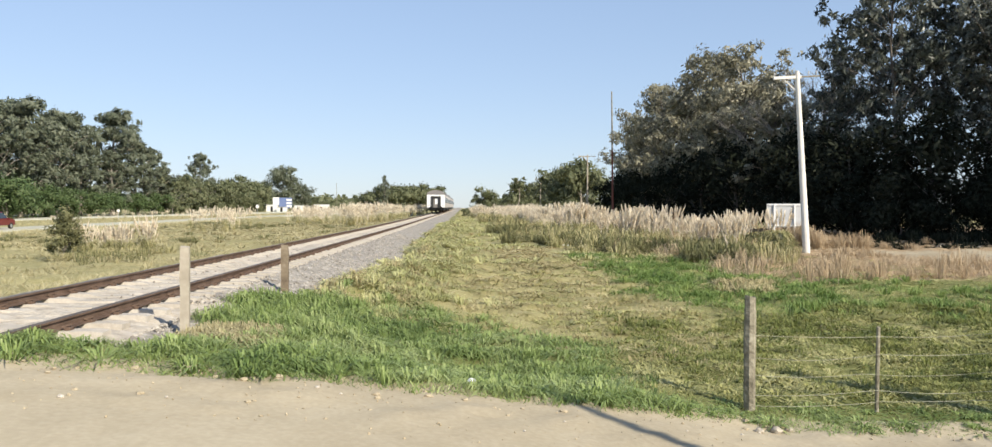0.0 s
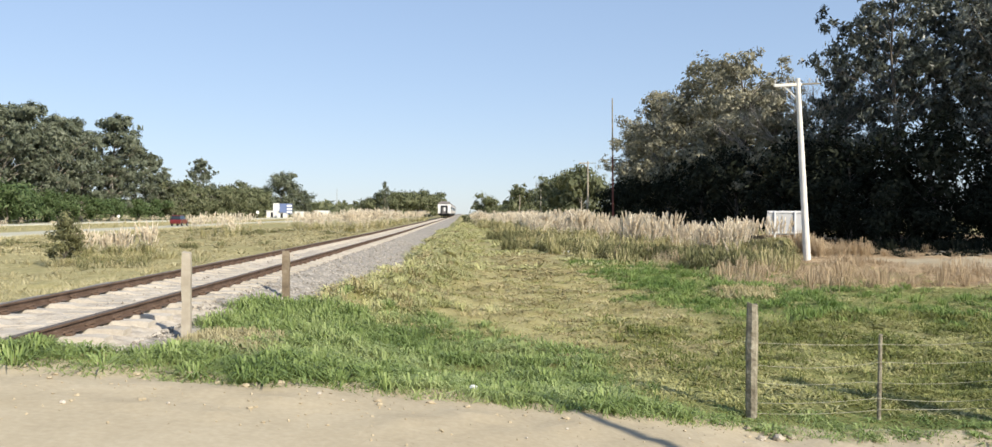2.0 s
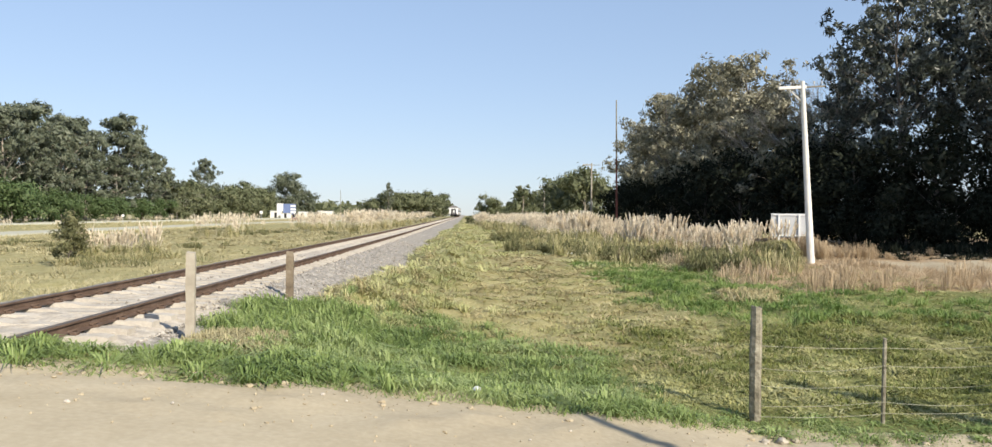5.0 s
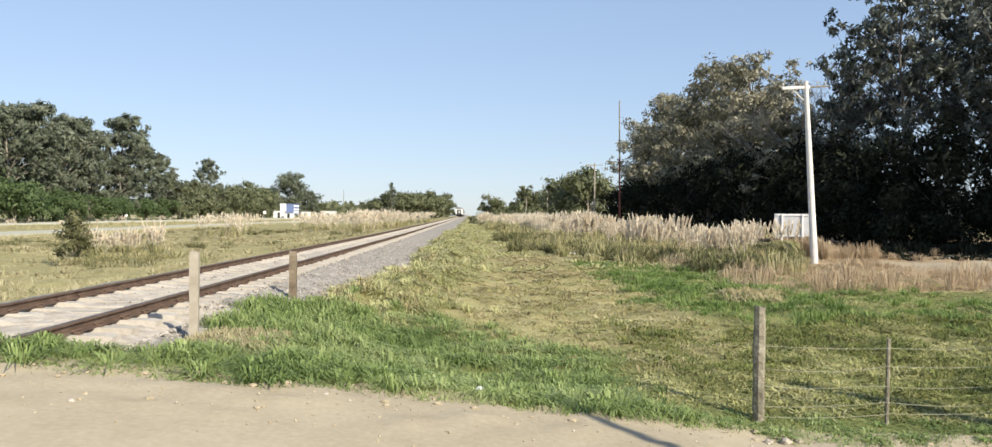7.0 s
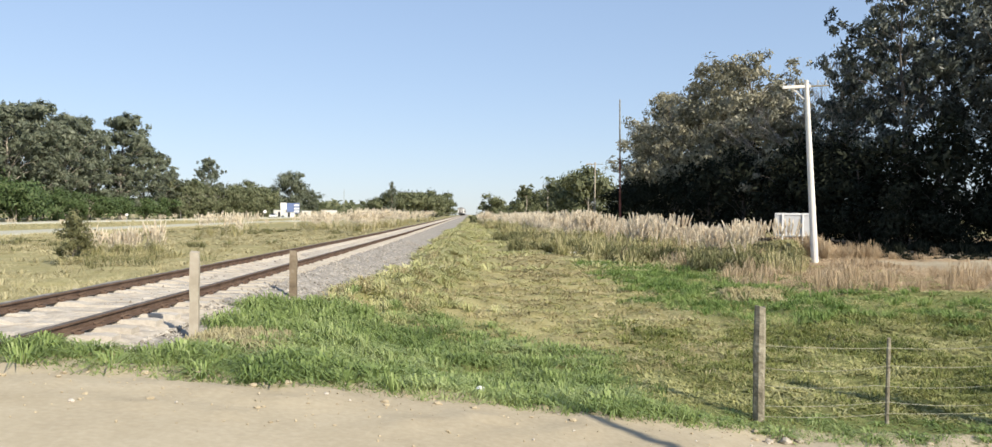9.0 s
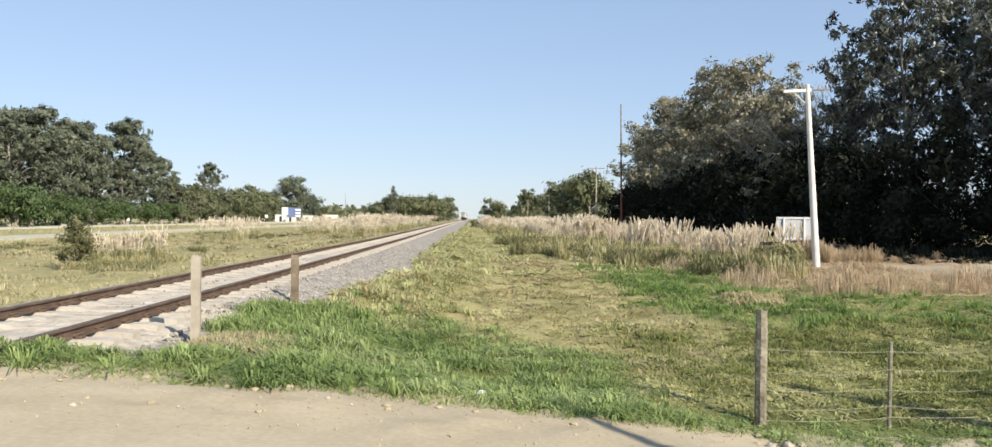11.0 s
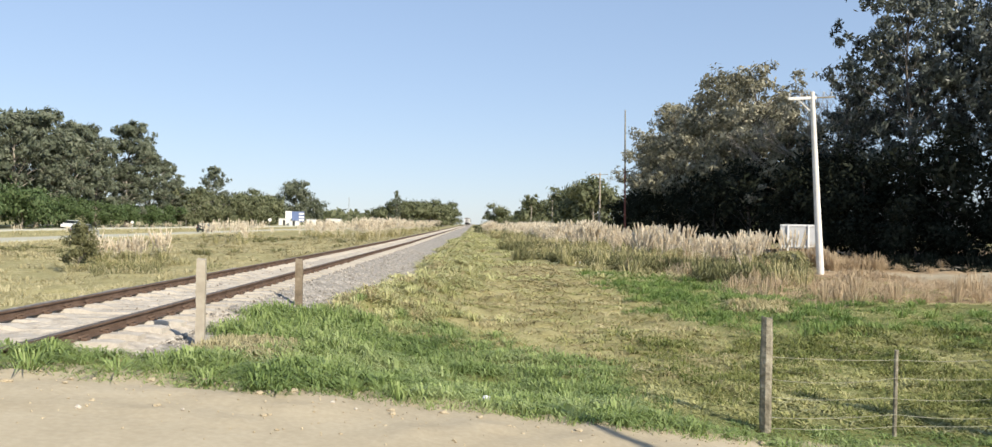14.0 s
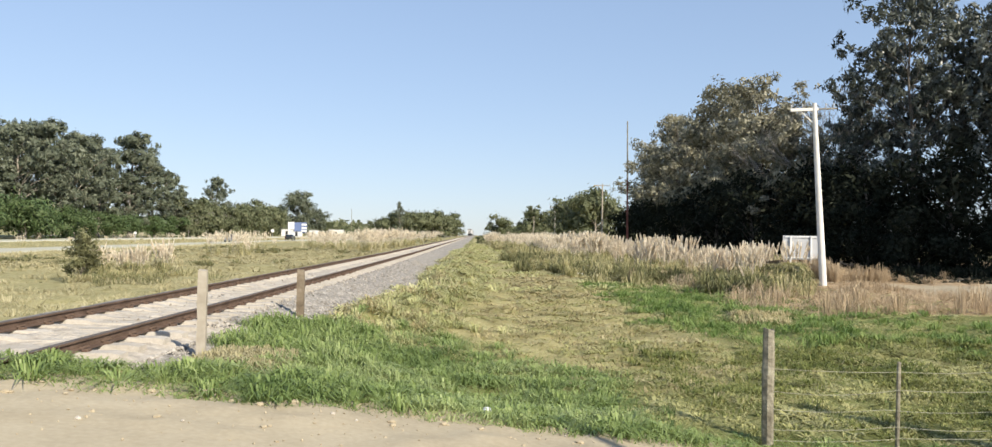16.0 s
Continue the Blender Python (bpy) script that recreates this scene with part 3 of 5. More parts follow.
def tussocks(name, x, y, radius, height, count, width, material, label, rnd):
    """Drooping tufts: blades fanning out of many small centres, joined."""
    n = len(x) * count
    width = np.repeat(width, count) if np.ndim(width) else width
    cx, cy, R, H = (np.repeat(v, count) for v in (x, y, radius, height))
    a = rnd.uniform(0, 2 * math.pi, n)
    out = rnd.uniform(0.1, 1.0, n)
    r0 = R * 0.35 * np.sqrt(rnd.rand(n))
    bx, by = cx + r0 * np.cos(a), cy + r0 * np.sin(a)
    base = np.stack([bx, by, ground_z(bx, by) - 0.01], 1)
    d = np.stack([np.cos(a), np.sin(a), 0 * a], 1)
    s = np.stack([-np.sin(a), np.cos(a), 0 * a], 1) * (width * rnd.uniform(0.6, 1.3, n) / 2)[:, None]
    up = np.array([0, 0, 1.0])
    h = H * rnd.uniform(0.6, 1.1, n)
    mid = base + d * (R * out * 0.45)[:, None] + up * (h * (1 - 0.25 * out))[:, None]
    tip = base + d * (R * out)[:, None] + up * (h * (1 - 0.75 * out**1.5))[:, None]
    V = np.stack([base - s, base + s, mid + s * 0.9, mid - s * 0.9, tip + s * 0.2, tip - s * 0.2], 1)
    F = (np.array([(0, 1, 2, 3), (3, 2, 4, 5)])[None] + 6 * np.arange(n)[:, None, None]).reshape(-1, 4)
    N = ground_up(cx, cy)
    N = np.stack([N + d * (k * out)[:, None] for k in (0.6, 0.6, 1.0, 1.0, 1.5, 1.5)], 1)
    return tagged(new(name, soft_mesh(name, V.reshape(-1, 3), F, N.reshape(-1, 3), material)), label, "grass", kind="stuff")


def build_grass():
    rnd = np.random.RandomState(11)
    off_track = lambda x: 1 - smooth(-7.4, -7.1, x) * (1 - smooth(-2.75, -2.2, x))

    def on_verge(x, y):
        e = edge_y(x)
        track = smooth(-6.7, -6.5, x) * (1 - smooth(-3.0, -2.5, x)) * smooth(7.25, 7.5, y)
        return smooth(e - 0.1, e + 0.08, y) * (1 - smooth(e + 2.4 + reach(x), e + 5.4 + reach(x) + wave(x, y, 0.5), y)) * (1 - track) * (1 - bare_spot(x, y)) * (1 - np.exp(-((x - 0.07) ** 2 + (y - 7.27) ** 2) / 0.05)) * (0.35 + 0.65 * clumped(x, y, 2.4))
    x, y = scatter(rnd, 190000, -7.5, 6.5, 5.6, 18.0, lambda x, y: on_verge(x, y) * (1 - 0.75 * smooth(1.4, 2.2, x) * smooth(edge_y(x) + 0.5, edge_y(x) + 0.9, y)))
    h = rnd.uniform(0.05, 0.14, len(x)) * (0.6 + 0.6 * clumped(x, y, 2.4)) * np.where(x > 2.0, 0.45, 1.0)
    blades("verge_grass", x, y, h, rnd.uniform(0.007, 0.013, len(x)), M_LUSH, "lush green verge grass", rnd, 2.0)
    x, y = scatter(rnd, 5400, -7.5, 7, 5.8, 18.5, lambda x, y: on_verge(x, y) * smooth(edge_y(x) + 0.02, edge_y(x) + 0.2, y))
    far = (x > 1.6) & (y > edge_y(x) + 0.7)
    tussocks("verge_tufts", x[~far], y[~far], rnd.uniform(0.18, 0.44, (~far).sum()) * np.where(x[~far] > 2.0, 0.6, 1.0), rnd.uniform(0.06, 0.15, (~far).sum()) * np.where(x[~far] > 2.0, 0.4, 1.0), 46, 0.014, M_LUSH, "tufts of long green grass along the verge", rnd)
    tussocks("worn_tufts", x[far], y[far], rnd.uniform(0.14, 0.3, far.sum()), rnd.uniform(0.03, 0.07, far.sum()), 34, 0.013, M_TURF, "worn olive tufts behind the fence", rnd)
    x, y = scatter(rnd, 2600, 1.4, 8, 8.2, 15, lambda x, y: 0.25 + 0.75 * clumped(x, y, 1.5, 4.0))
    tussocks("fence_tufts", x, y, rnd.uniform(0.16, 0.36, len(x)), rnd.uniform(0.025, 0.06, len(x)), 14, 0.02, M_TURF, "short worn tufts round the fence", rnd)
    # short fringe along the road's edge
    x = rnd.uniform(-7.5, 6.5, 30000)
    y = edge_y(x) - 0.12 + 0.95 * rnd.rand(30000) ** 0.8
    k = rnd.rand(30000) < 0.25 + 0.75 * clumped(x, y, 3.0, 5.0)
    x, y = x[k], y[k]
    blades("fringe_grass", x, y, rnd.uniform(0.03, 0.085, len(x)) * np.where(x > 2.0, 0.55, 1.0), rnd.uniform(0.008, 0.016, len(x)), M_LUSH, "short green grass fringing the dirt road", rnd, 1.7, 1)
    # tall patch at the second crossing post
    x, y = scatter(rnd, 520, -3.15, -0.9, 9.6, 14, lambda x, y: smooth(-3.15, -2.85, x + 0.15 * wave(x, y, 2.0)) * (1 - smooth(-1.9, -1.0, x)) * smooth(9.7, 10.1, y) * (1 - smooth(12.6, 13.4, y)))
    tussocks("bank_tufts", x, y, rnd.uniform(0.25, 0.5, len(x)), rnd.uniform(0.14, 0.30, len(x)), 50, 0.015, M_LUSH, "tall green tufts beside the ballast", rnd)
    x, y = scatter(rnd, 170, -2.9, -2.05, 8.4, 10.0, lambda x, y: 0 * x + 0.8)
    tussocks("straw_tufts", x, y, rnd.uniform(0.12, 0.26, len(x)), rnd.uniform(0.06, 0.16, len(x)), 40, 0.01, M_STRAW, "dead straw tufts beside the crossing post", rnd)

    def on_bank(x, y):
        near = 1 - smooth(14, 24, y)
        off = 0.6 * smooth(15, 28, y)
        return np.exp(-((x - off + 1.75 - 0.55 * near - 0.25 * wave(y, x, 0.5)) / (0.7 + 0.4 * near)) ** 2) * smooth(-2.72, -2.45, x - off) * smooth(11.5, 15.5, y + 0.8 * wave(x, y, 0.8)) * clumped(x, y, 0.9, 3.0)
    x, y = scatter(rnd, 8200, -2.8, 0.9, 10, 80, on_bank)
    tussocks("bank_grass", x, y, rnd.uniform(0.4, 0.95, len(x)) * np.interp(y, [10, 20, 30], [0.42, 0.7, 1]), rnd.uniform(0.10, 0.24, len(x)) * np.interp(y, [10, 25], [0.6, 1]), 32, np.clip(0.0012 * y, 0.013, 0.06), M_BANK, "rounded yellow-green tussocks on the railway bank", rnd)

    x, y = scatter(rnd, 2500, -2.7, 0.8, 11, 70, on_bank)
    tussocks("bank_dry_tufts", x, y, rnd.uniform(0.3, 0.65, len(x)) * np.interp(y, [10, 25], [0.5, 1]), rnd.uniform(0.08, 0.24, len(x)) * np.interp(y, [10, 25], [0.6, 1]), 36, np.clip(0.0012 * y, 0.012, 0.05), M_HAY, "bleached tussocks on the railway bank", rnd)

    def on_field(x, y):
        return smooth(edge_y(x) + 1.5 + 0.9 * reach(x), edge_y(x) + 3.5 + 0.9 * reach(x), y) * smooth(-2.3, -1.2, x) * (0.3 + 0.7 * clumped(x, y, 3.0, 7.0))
    x, y = scatter(rnd, 150000, -2.4, 13, 8, 30, on_field)
    blades("meadow_grass", x, y, rnd.uniform(0.025, 0.085, len(x)), rnd.uniform(0.008, 0.016, len(x)), M_TURF, "short mown meadow grass, half dry", rnd, 1.6, 1)
    x, y = scatter(rnd, 9000, -2, 13, 9, 30, lambda x, y: on_field(x, y) * clumped(x, y, 1.1, 2.0))
    tussocks("meadow_tufts", x, y, rnd.uniform(0.2, 0.5, len(x)), rnd.uniform(0.025, 0.065, len(x)), 13, np.clip(0.0011 * y, 0.011, 0.04), M_TURF, "flattened tufts of half-dry meadow grass", rnd)
    x, y = scatter(rnd, 9000, -1.8, 9, 9.5, 40, lambda x, y: on_field(x, y) * clumped(x, y, 0.8, 12.0) * np.exp(-((x - 1.5 - 0.04 * (y - 12)) / 2.6) ** 2))
    tussocks("hay_tufts", x, y, rnd.uniform(0.2, 0.45, len(x)), rnd.uniform(0.03, 0.09, len(x)), 16, np.clip(0.0011 * y, 0.011, 0.04), M_HAY, "flattened straw-dry cut grass in the meadow", rnd)

    x, y = scatter(rnd, 120000, -1.6, 7, 9.5, 32, lambda x, y: on_field(x, y) * np.exp(-((x - 1.5 - 0.04 * (y - 12)) / 2.6) ** 2))
    blades("cut_straw", x, y, rnd.uniform(0.02, 0.07, len(x)), np.clip(0.0009 * y, 0.009, 0.025), M_HAY, "short cut straw lying in the meadow", rnd, 2.2, 1)
    x, y = scatter(rnd, 4400, 2.0, 9, 7.9, 15.5, lambda x, y: smooth(2.0, 3.4, x) * smooth(-0.5, 0.3, wave(x, y, 0.9, 14.0)))
    tussocks("green_fence_tufts", x, y, rnd.uniform(0.12, 0.32, len(x)), rnd.uniform(0.04, 0.11, len(x)) * np.interp(y, [8.2, 9.5], [0.5, 1]), 15, np.clip(0.0012 * y, 0.012, 0.022), M_DITCH, "darker green tufts beyond the fence", rnd)

    def on_lush(x, y):
        u = x + 0.5 * wave(x, y, 0.8)
        return smooth(3.5, 4.5, u) * smooth(13.5, 16, y + 0.8 * wave(x, y, 0.7, 2)) * (1 - smooth(rank_edge(y) - 0.6, rank_edge(y) + 0.6, x)) * (1 - 0.6 * smooth(0.36, 0.44, x / y)) * clumped(x, y, 1.2, 9.0)
    x, y = scatter(rnd, 70000, 1.8, 14, 13, 33, on_lush)
    blades("ditch_grass", x, y, rnd.uniform(0.05, 0.15, len(x)), rnd.uniform(0.01, 0.02, len(x)), M_GREEN, "bright green grass along the ditch", rnd, 1.0, 1)
    x, y = scatter(rnd, 2800, 2.2, 14, 13, 33, on_lush)
    tussocks("ditch_tufts", x, y, rnd.uniform(0.2, 0.5, len(x)), rnd.uniform(0.08, 0.22, len(x)), 40, 0.016, M_GREEN, "bright green tufts along the ditch", rnd)
    x, y = scatter(rnd, 44, 5.7, 7.0, 18.4, 19.5, lambda x, y: 0 * x + 0.9)
    tussocks("dry_tuft", x, y, rnd.uniform(0.25, 0.45, len(x)), rnd.uniform(0.16, 0.28, len(x)), 60, 0.016, M_HAY, "one bleached tuft in the green grass", rnd)

    def at_foot(x, y):
        return 1 - 0.8 * np.exp(-((x - 0.405 * y) / 0.8) ** 2) * smooth(28, 32, y) * (1 - smooth(37.3, 37.8, y))

    def on_brown(x, y):
        return smooth(6.2, 8.2, x + 0.8 * wave(x, y, 0.5)) * smooth(20, 22, y + 1.0 * wave(x, y, 0.5)) * (1 - 0.97 * smooth(15.2, 16.8, x + 0.7 * wave(x, y, 0.6, 3)) * smooth(25.5, 27, y)) * (0.2 + 0.8 * clumped(x, y, 0.9, 1.0))
    x, y = scatter(rnd, 80000, 6, 24, 19, 42, on_brown)
    blades("brown_grass", x, y, rnd.uniform(0.12, 0.55, len(x)) * np.where((y > 25) & (y < 36.5) & (x > 0.36 * y), 0.5, 1.0) * at_foot(x, y), rnd.uniform(0.008, 0.016, len(x)), M_BROWN, "tall brown seeding grass, dead and dry", rnd, 0.9, 1)
    x, y = scatter(rnd, 1100, 6, 24, 19.5, 42, on_brown)
    tussocks("brown_tufts", x, y, rnd.uniform(0.3, 0.6, len(x)), rnd.uniform(0.3, 0.75, len(x)) * np.where((y > 25) & (y < 36.5) & (x > 0.36 * y), 0.42, 1.0) * at_foot(x, y), 40, 0.014, M_BROWN, "brown dry tussocks before the wood", rnd)

    x, y = scatter(rnd, 460, 14.6, 19.5, 35.5, 42, lambda x, y: 1 - 0.9 * smooth(15.5, 19, x))
    tussocks("wispy_grass", x, y, rnd.uniform(0.2, 0.5, len(x)), rnd.uniform(0.5, 1.2, len(x)) * (1 - 0.85 * smooth(14.6, 19.0, x + 1.2 * wave(x, y, 0.9))), 36, 0.014, M_BROWN, "tall wispy dead grass behind the pole", rnd)

    # rank grass in front of the pampas
    def on_rank(x, y):
        edge = rank_edge(y)
        return smooth(edge - 0.8, edge + 0.6, x + 0.6 * wave(x, y, 0.4)) * (1 - smooth(edge + 6, edge + 8, x)) * (1 - smooth(0.36, 0.42, x / y)) * clumped(x, y, 0.6, 6.0)
    x, y = scatter(rnd, 3600, 0, 17, 20, 130, on_rank)
    tussocks("rank_grass", x, y, rnd.uniform(0.5, 1.15, len(x)), rnd.uniform(0.25, 0.95, len(x)) * (0.55 + 0.75 * clumped(x, y, 0.5, 2.0)), 44, np.clip(0.0008 * y, 0.018, 0.06), M_BLADE, "rank olive and straw tussocks before the pampas", rnd)
    # olive clumps whose dark colour also paints shade pockets below the plumes
    for cx, cy, rx, ry, n in ((2.9, 45, 0.9, 0.9, 18), (4.9, 43, 1.1, 1.2, 30), (5.9, 36.5, 1.2, 1.3, 44), (7.0, 34.5, 1.3, 1.4, 50), (8.0, 28.6, 0.7, 1.0, 34), (8.9, 31.5, 1.1, 1.3, 40), (12.4, 34.6, 0.8, 0.9, 30), (8.6, 27.3, 0.5, 0.5, 16), (10.4, 29.5, 0.8, 0.8, 22), (3.6, 62, 2.2, 3, 40), (7.6, 54, 1.8, 3, 40)):
        a, q = rnd.uniform(0, 2 * math.pi, n), np.sqrt(rnd.rand(n))
        x, y = cx + rx * q * np.cos(a), cy + ry * q * np.sin(a)
        tussocks("dark_tussocks", x, y, rnd.uniform(0.4, 0.8, n), rnd.uniform(0.35, 0.8, n), 46, 0.03, M_ROOTS, "olive tussocks at the foot of the pampas, darkened for its shade pockets", rnd)
    x, y = scatter(rnd, 2600, -2, 9, 28, 150, lambda x, y: smooth(-1.5, -0.4, x) * clumped(x, y, 0.5, 8.0))
    tussocks("far_tufts", x, y, rnd.uniform(0.5, 1.0, len(x)), rnd.uniform(0.08, 0.24, len(x)), 22, 0.04, M_BANK, "pale tussocks at the meadow's far end", rnd)

    def on_left(x, y):
        return off_track(x) * smooth(edge_y(x) + 0.2, edge_y(x) + 1, y) * clumped(x, y, 0.7, 5.0)
    x, y = scatter(rnd, 230000, -36, -7.2, 9, 75, on_left)
    blades("straw_grass", x, y, rnd.uniform(0.05, 0.15, len(x)) * (0.4 + clumped(x, y, 0.7, 5.0)), rnd.uniform(0.010, 0.022, len(x)), M_STRAW, "straw-coloured grass beside the line", rnd, 1.1, 1)
    x, y = scatter(rnd, 4400, -38, -7.4, 9, 120, on_left)
    tussocks("straw_tussocks", x, y, rnd.uniform(0.3, 0.75, len(x)), rnd.uniform(0.06, 0.24, len(x)), 20, np.clip(0.0009 * y, 0.011, 0.045), M_STRAW, "straw-coloured tussocks beside the line", rnd)
    x, y = scatter(rnd, 900, -36, -8, 26, 120, lambda x, y: smooth(0.35, 0.7, wave(x, y, 0.25, 3.0)))
    tussocks("green_tussocks", x, y, rnd.uniform(0.5, 1.0, len(x)), rnd.uniform(0.2, 0.45, len(x)), 40, np.clip(0.0006 * y, 0.015, 0.05), M_ROOTS, "darker green tussocks in the dry grass", rnd)
    x, y = scatter(rnd, 130, -14.6, -11.0, 30.5, 33.5, lambda x, y: 1 - 0.7 * smooth(-13, -11, x))
    tussocks("bush_tussocks", x, y, rnd.uniform(0.5, 0.9, len(x)), rnd.uniform(0.15, 0.42, len(x)), 46, 0.016, M_BLADE, "olive tussocks round the bush", rnd)
    # near-black growth that paints the shaded ground along the wood
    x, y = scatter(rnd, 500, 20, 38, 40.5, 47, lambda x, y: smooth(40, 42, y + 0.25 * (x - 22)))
    tussocks("shaded_undergrowth", x, y, rnd.uniform(0.3, 0.7, len(x)), rnd.uniform(0.25, 0.7, len(x)), 16, 0.05, M_UNDER_SHADE, "undergrowth along the wood's edge, coloured near-black for the shade there", rnd)
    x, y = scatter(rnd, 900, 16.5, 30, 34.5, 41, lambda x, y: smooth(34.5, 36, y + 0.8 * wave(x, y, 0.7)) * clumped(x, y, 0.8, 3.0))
    tussocks("leaf_litter", x, y, rnd.uniform(0.25, 0.6, len(x)), rnd.uniform(0.04, 0.2, len(x)), 18, 0.05, M_UNDER_SHADE, "litter and low growth before the wood, near-black for its shade", rnd)
    x, y = scatter(rnd, 14000, -42.5, -38, 50, 190, lambda x, y: 0.4 + 0.6 * clumped(x, y, 0.3, 3.0))
    blades("roadside_grass", x, y, rnd.uniform(0.15, 0.42, len(x)), rnd.uniform(0.03, 0.07, len(x)), M_STRAW, "pale grass along the highway's edge", rnd, 0.7, 1)
    x, y = scatter(rnd, 26000, -65.5, -50.5, 70, 300, lambda x, y: clumped(x, y, 0.3, 8.0))
    blades("median_grass", x, y, rnd.uniform(0.1, 0.3, len(x)), rnd.uniform(0.05, 0.1, len(x)), M_STRAW, "pale grass on the highway median", rnd, 0.5, 1)


build_grass()
# ---- plants ----
def pampas_meshes(seed, height=1.9, plumes=16, leaves=260):
    """Arching leaf tuft and feathered plumes of one pampas clump."""
    rnd = np.random.RandomState(seed)
    n = leaves
    a, l = rnd.uniform(0, 2 * math.pi, n), rnd.uniform(0.5, 1.0, n)
    r = 0.22 * np.sqrt(rnd.rand(n))
    base = np.stack([r * np.cos(a), r * np.sin(a), np.full(n, -0.05)], 1)
    d = np.stack([np.cos(a + rnd.uniform(-0.5, 0.5, n)), np.sin(a), 0 * a], 1)
    s = np.stack([-np.sin(a), np.cos(a), 0 * a], 1) * 0.013
    reach, top = (rnd.uniform(0.25, 0.75, n) * l)[:, None], (height * 0.55 * l)[:, None]
    up = np.array([0, 0, 1.0])
    mid, tip = base + d * reach * 0.5 + up * top, base + d * reach * 1.25 + up * top * rnd.uniform(0.5, 0.95, (n, 1))
    V = np.stack([base - s, base + s, mid + s, mid - s, tip + s * 0.2, tip - s * 0.2], 1).reshape(-1, 3)
    F = (np.array([(0, 1, 2, 3), (3, 2, 4, 5)])[None] + 6 * np.arange(n)[:, None, None]).reshape(-1, 4)
    tuft = quick_mesh("leaf_tuft", V, F, M_BLADE)
    PV, o = [], []
    for _ in range(plumes):
        a, lean = rnd.uniform(0, 2 * math.pi), rnd.uniform(0.02, 0.3)
        foot = np.array([0.14 * math.cos(a), 0.14 * math.sin(a), 0])
        head = foot + np.array([lean * math.cos(a), lean * math.sin(a), 1]) * height * rnd.uniform(0.55, 0.78)
        axis = np.array([lean * 1.2 * math.cos(a) + 0.12, lean * 1.2 * math.sin(a), 1.0])
        axis /= np.linalg.norm(axis)
        w = np.array([0.005, 0, 0])
        PV.append(np.stack([foot - w, foot + w, head + w, head - w]))
        long = height * rnd.uniform(0.27, 0.42)
        for _ in range(23):
            t = rnd.rand()
            c = head + axis * long * t
            fat = 0.095 * math.sin(math.pi * min(1, 0.18 + 0.8 * t)) * rnd.uniform(0.5, 1)
            b = rnd.uniform(0, 2 * math.pi)
            out = np.array([math.cos(b), math.sin(b), 0.0]) * fat
            side = np.array([-math.sin(b), math.cos(b), 0.0]) * 0.036
            e = c + out * 0.9 + axis * rnd.uniform(0.12, 0.24)
            PV.append(np.stack([c - side, c + side, e + side * 0.6, e - side * 0.6]))
    PV = np.concatenate(PV)
    plume = quick_mesh("plume", PV, np.arange(len(PV)).reshape(-1, 4), M_PLUME)
    return tuft, plume, V, F, PV, np.arange(len(PV)).reshape(-1, 4)


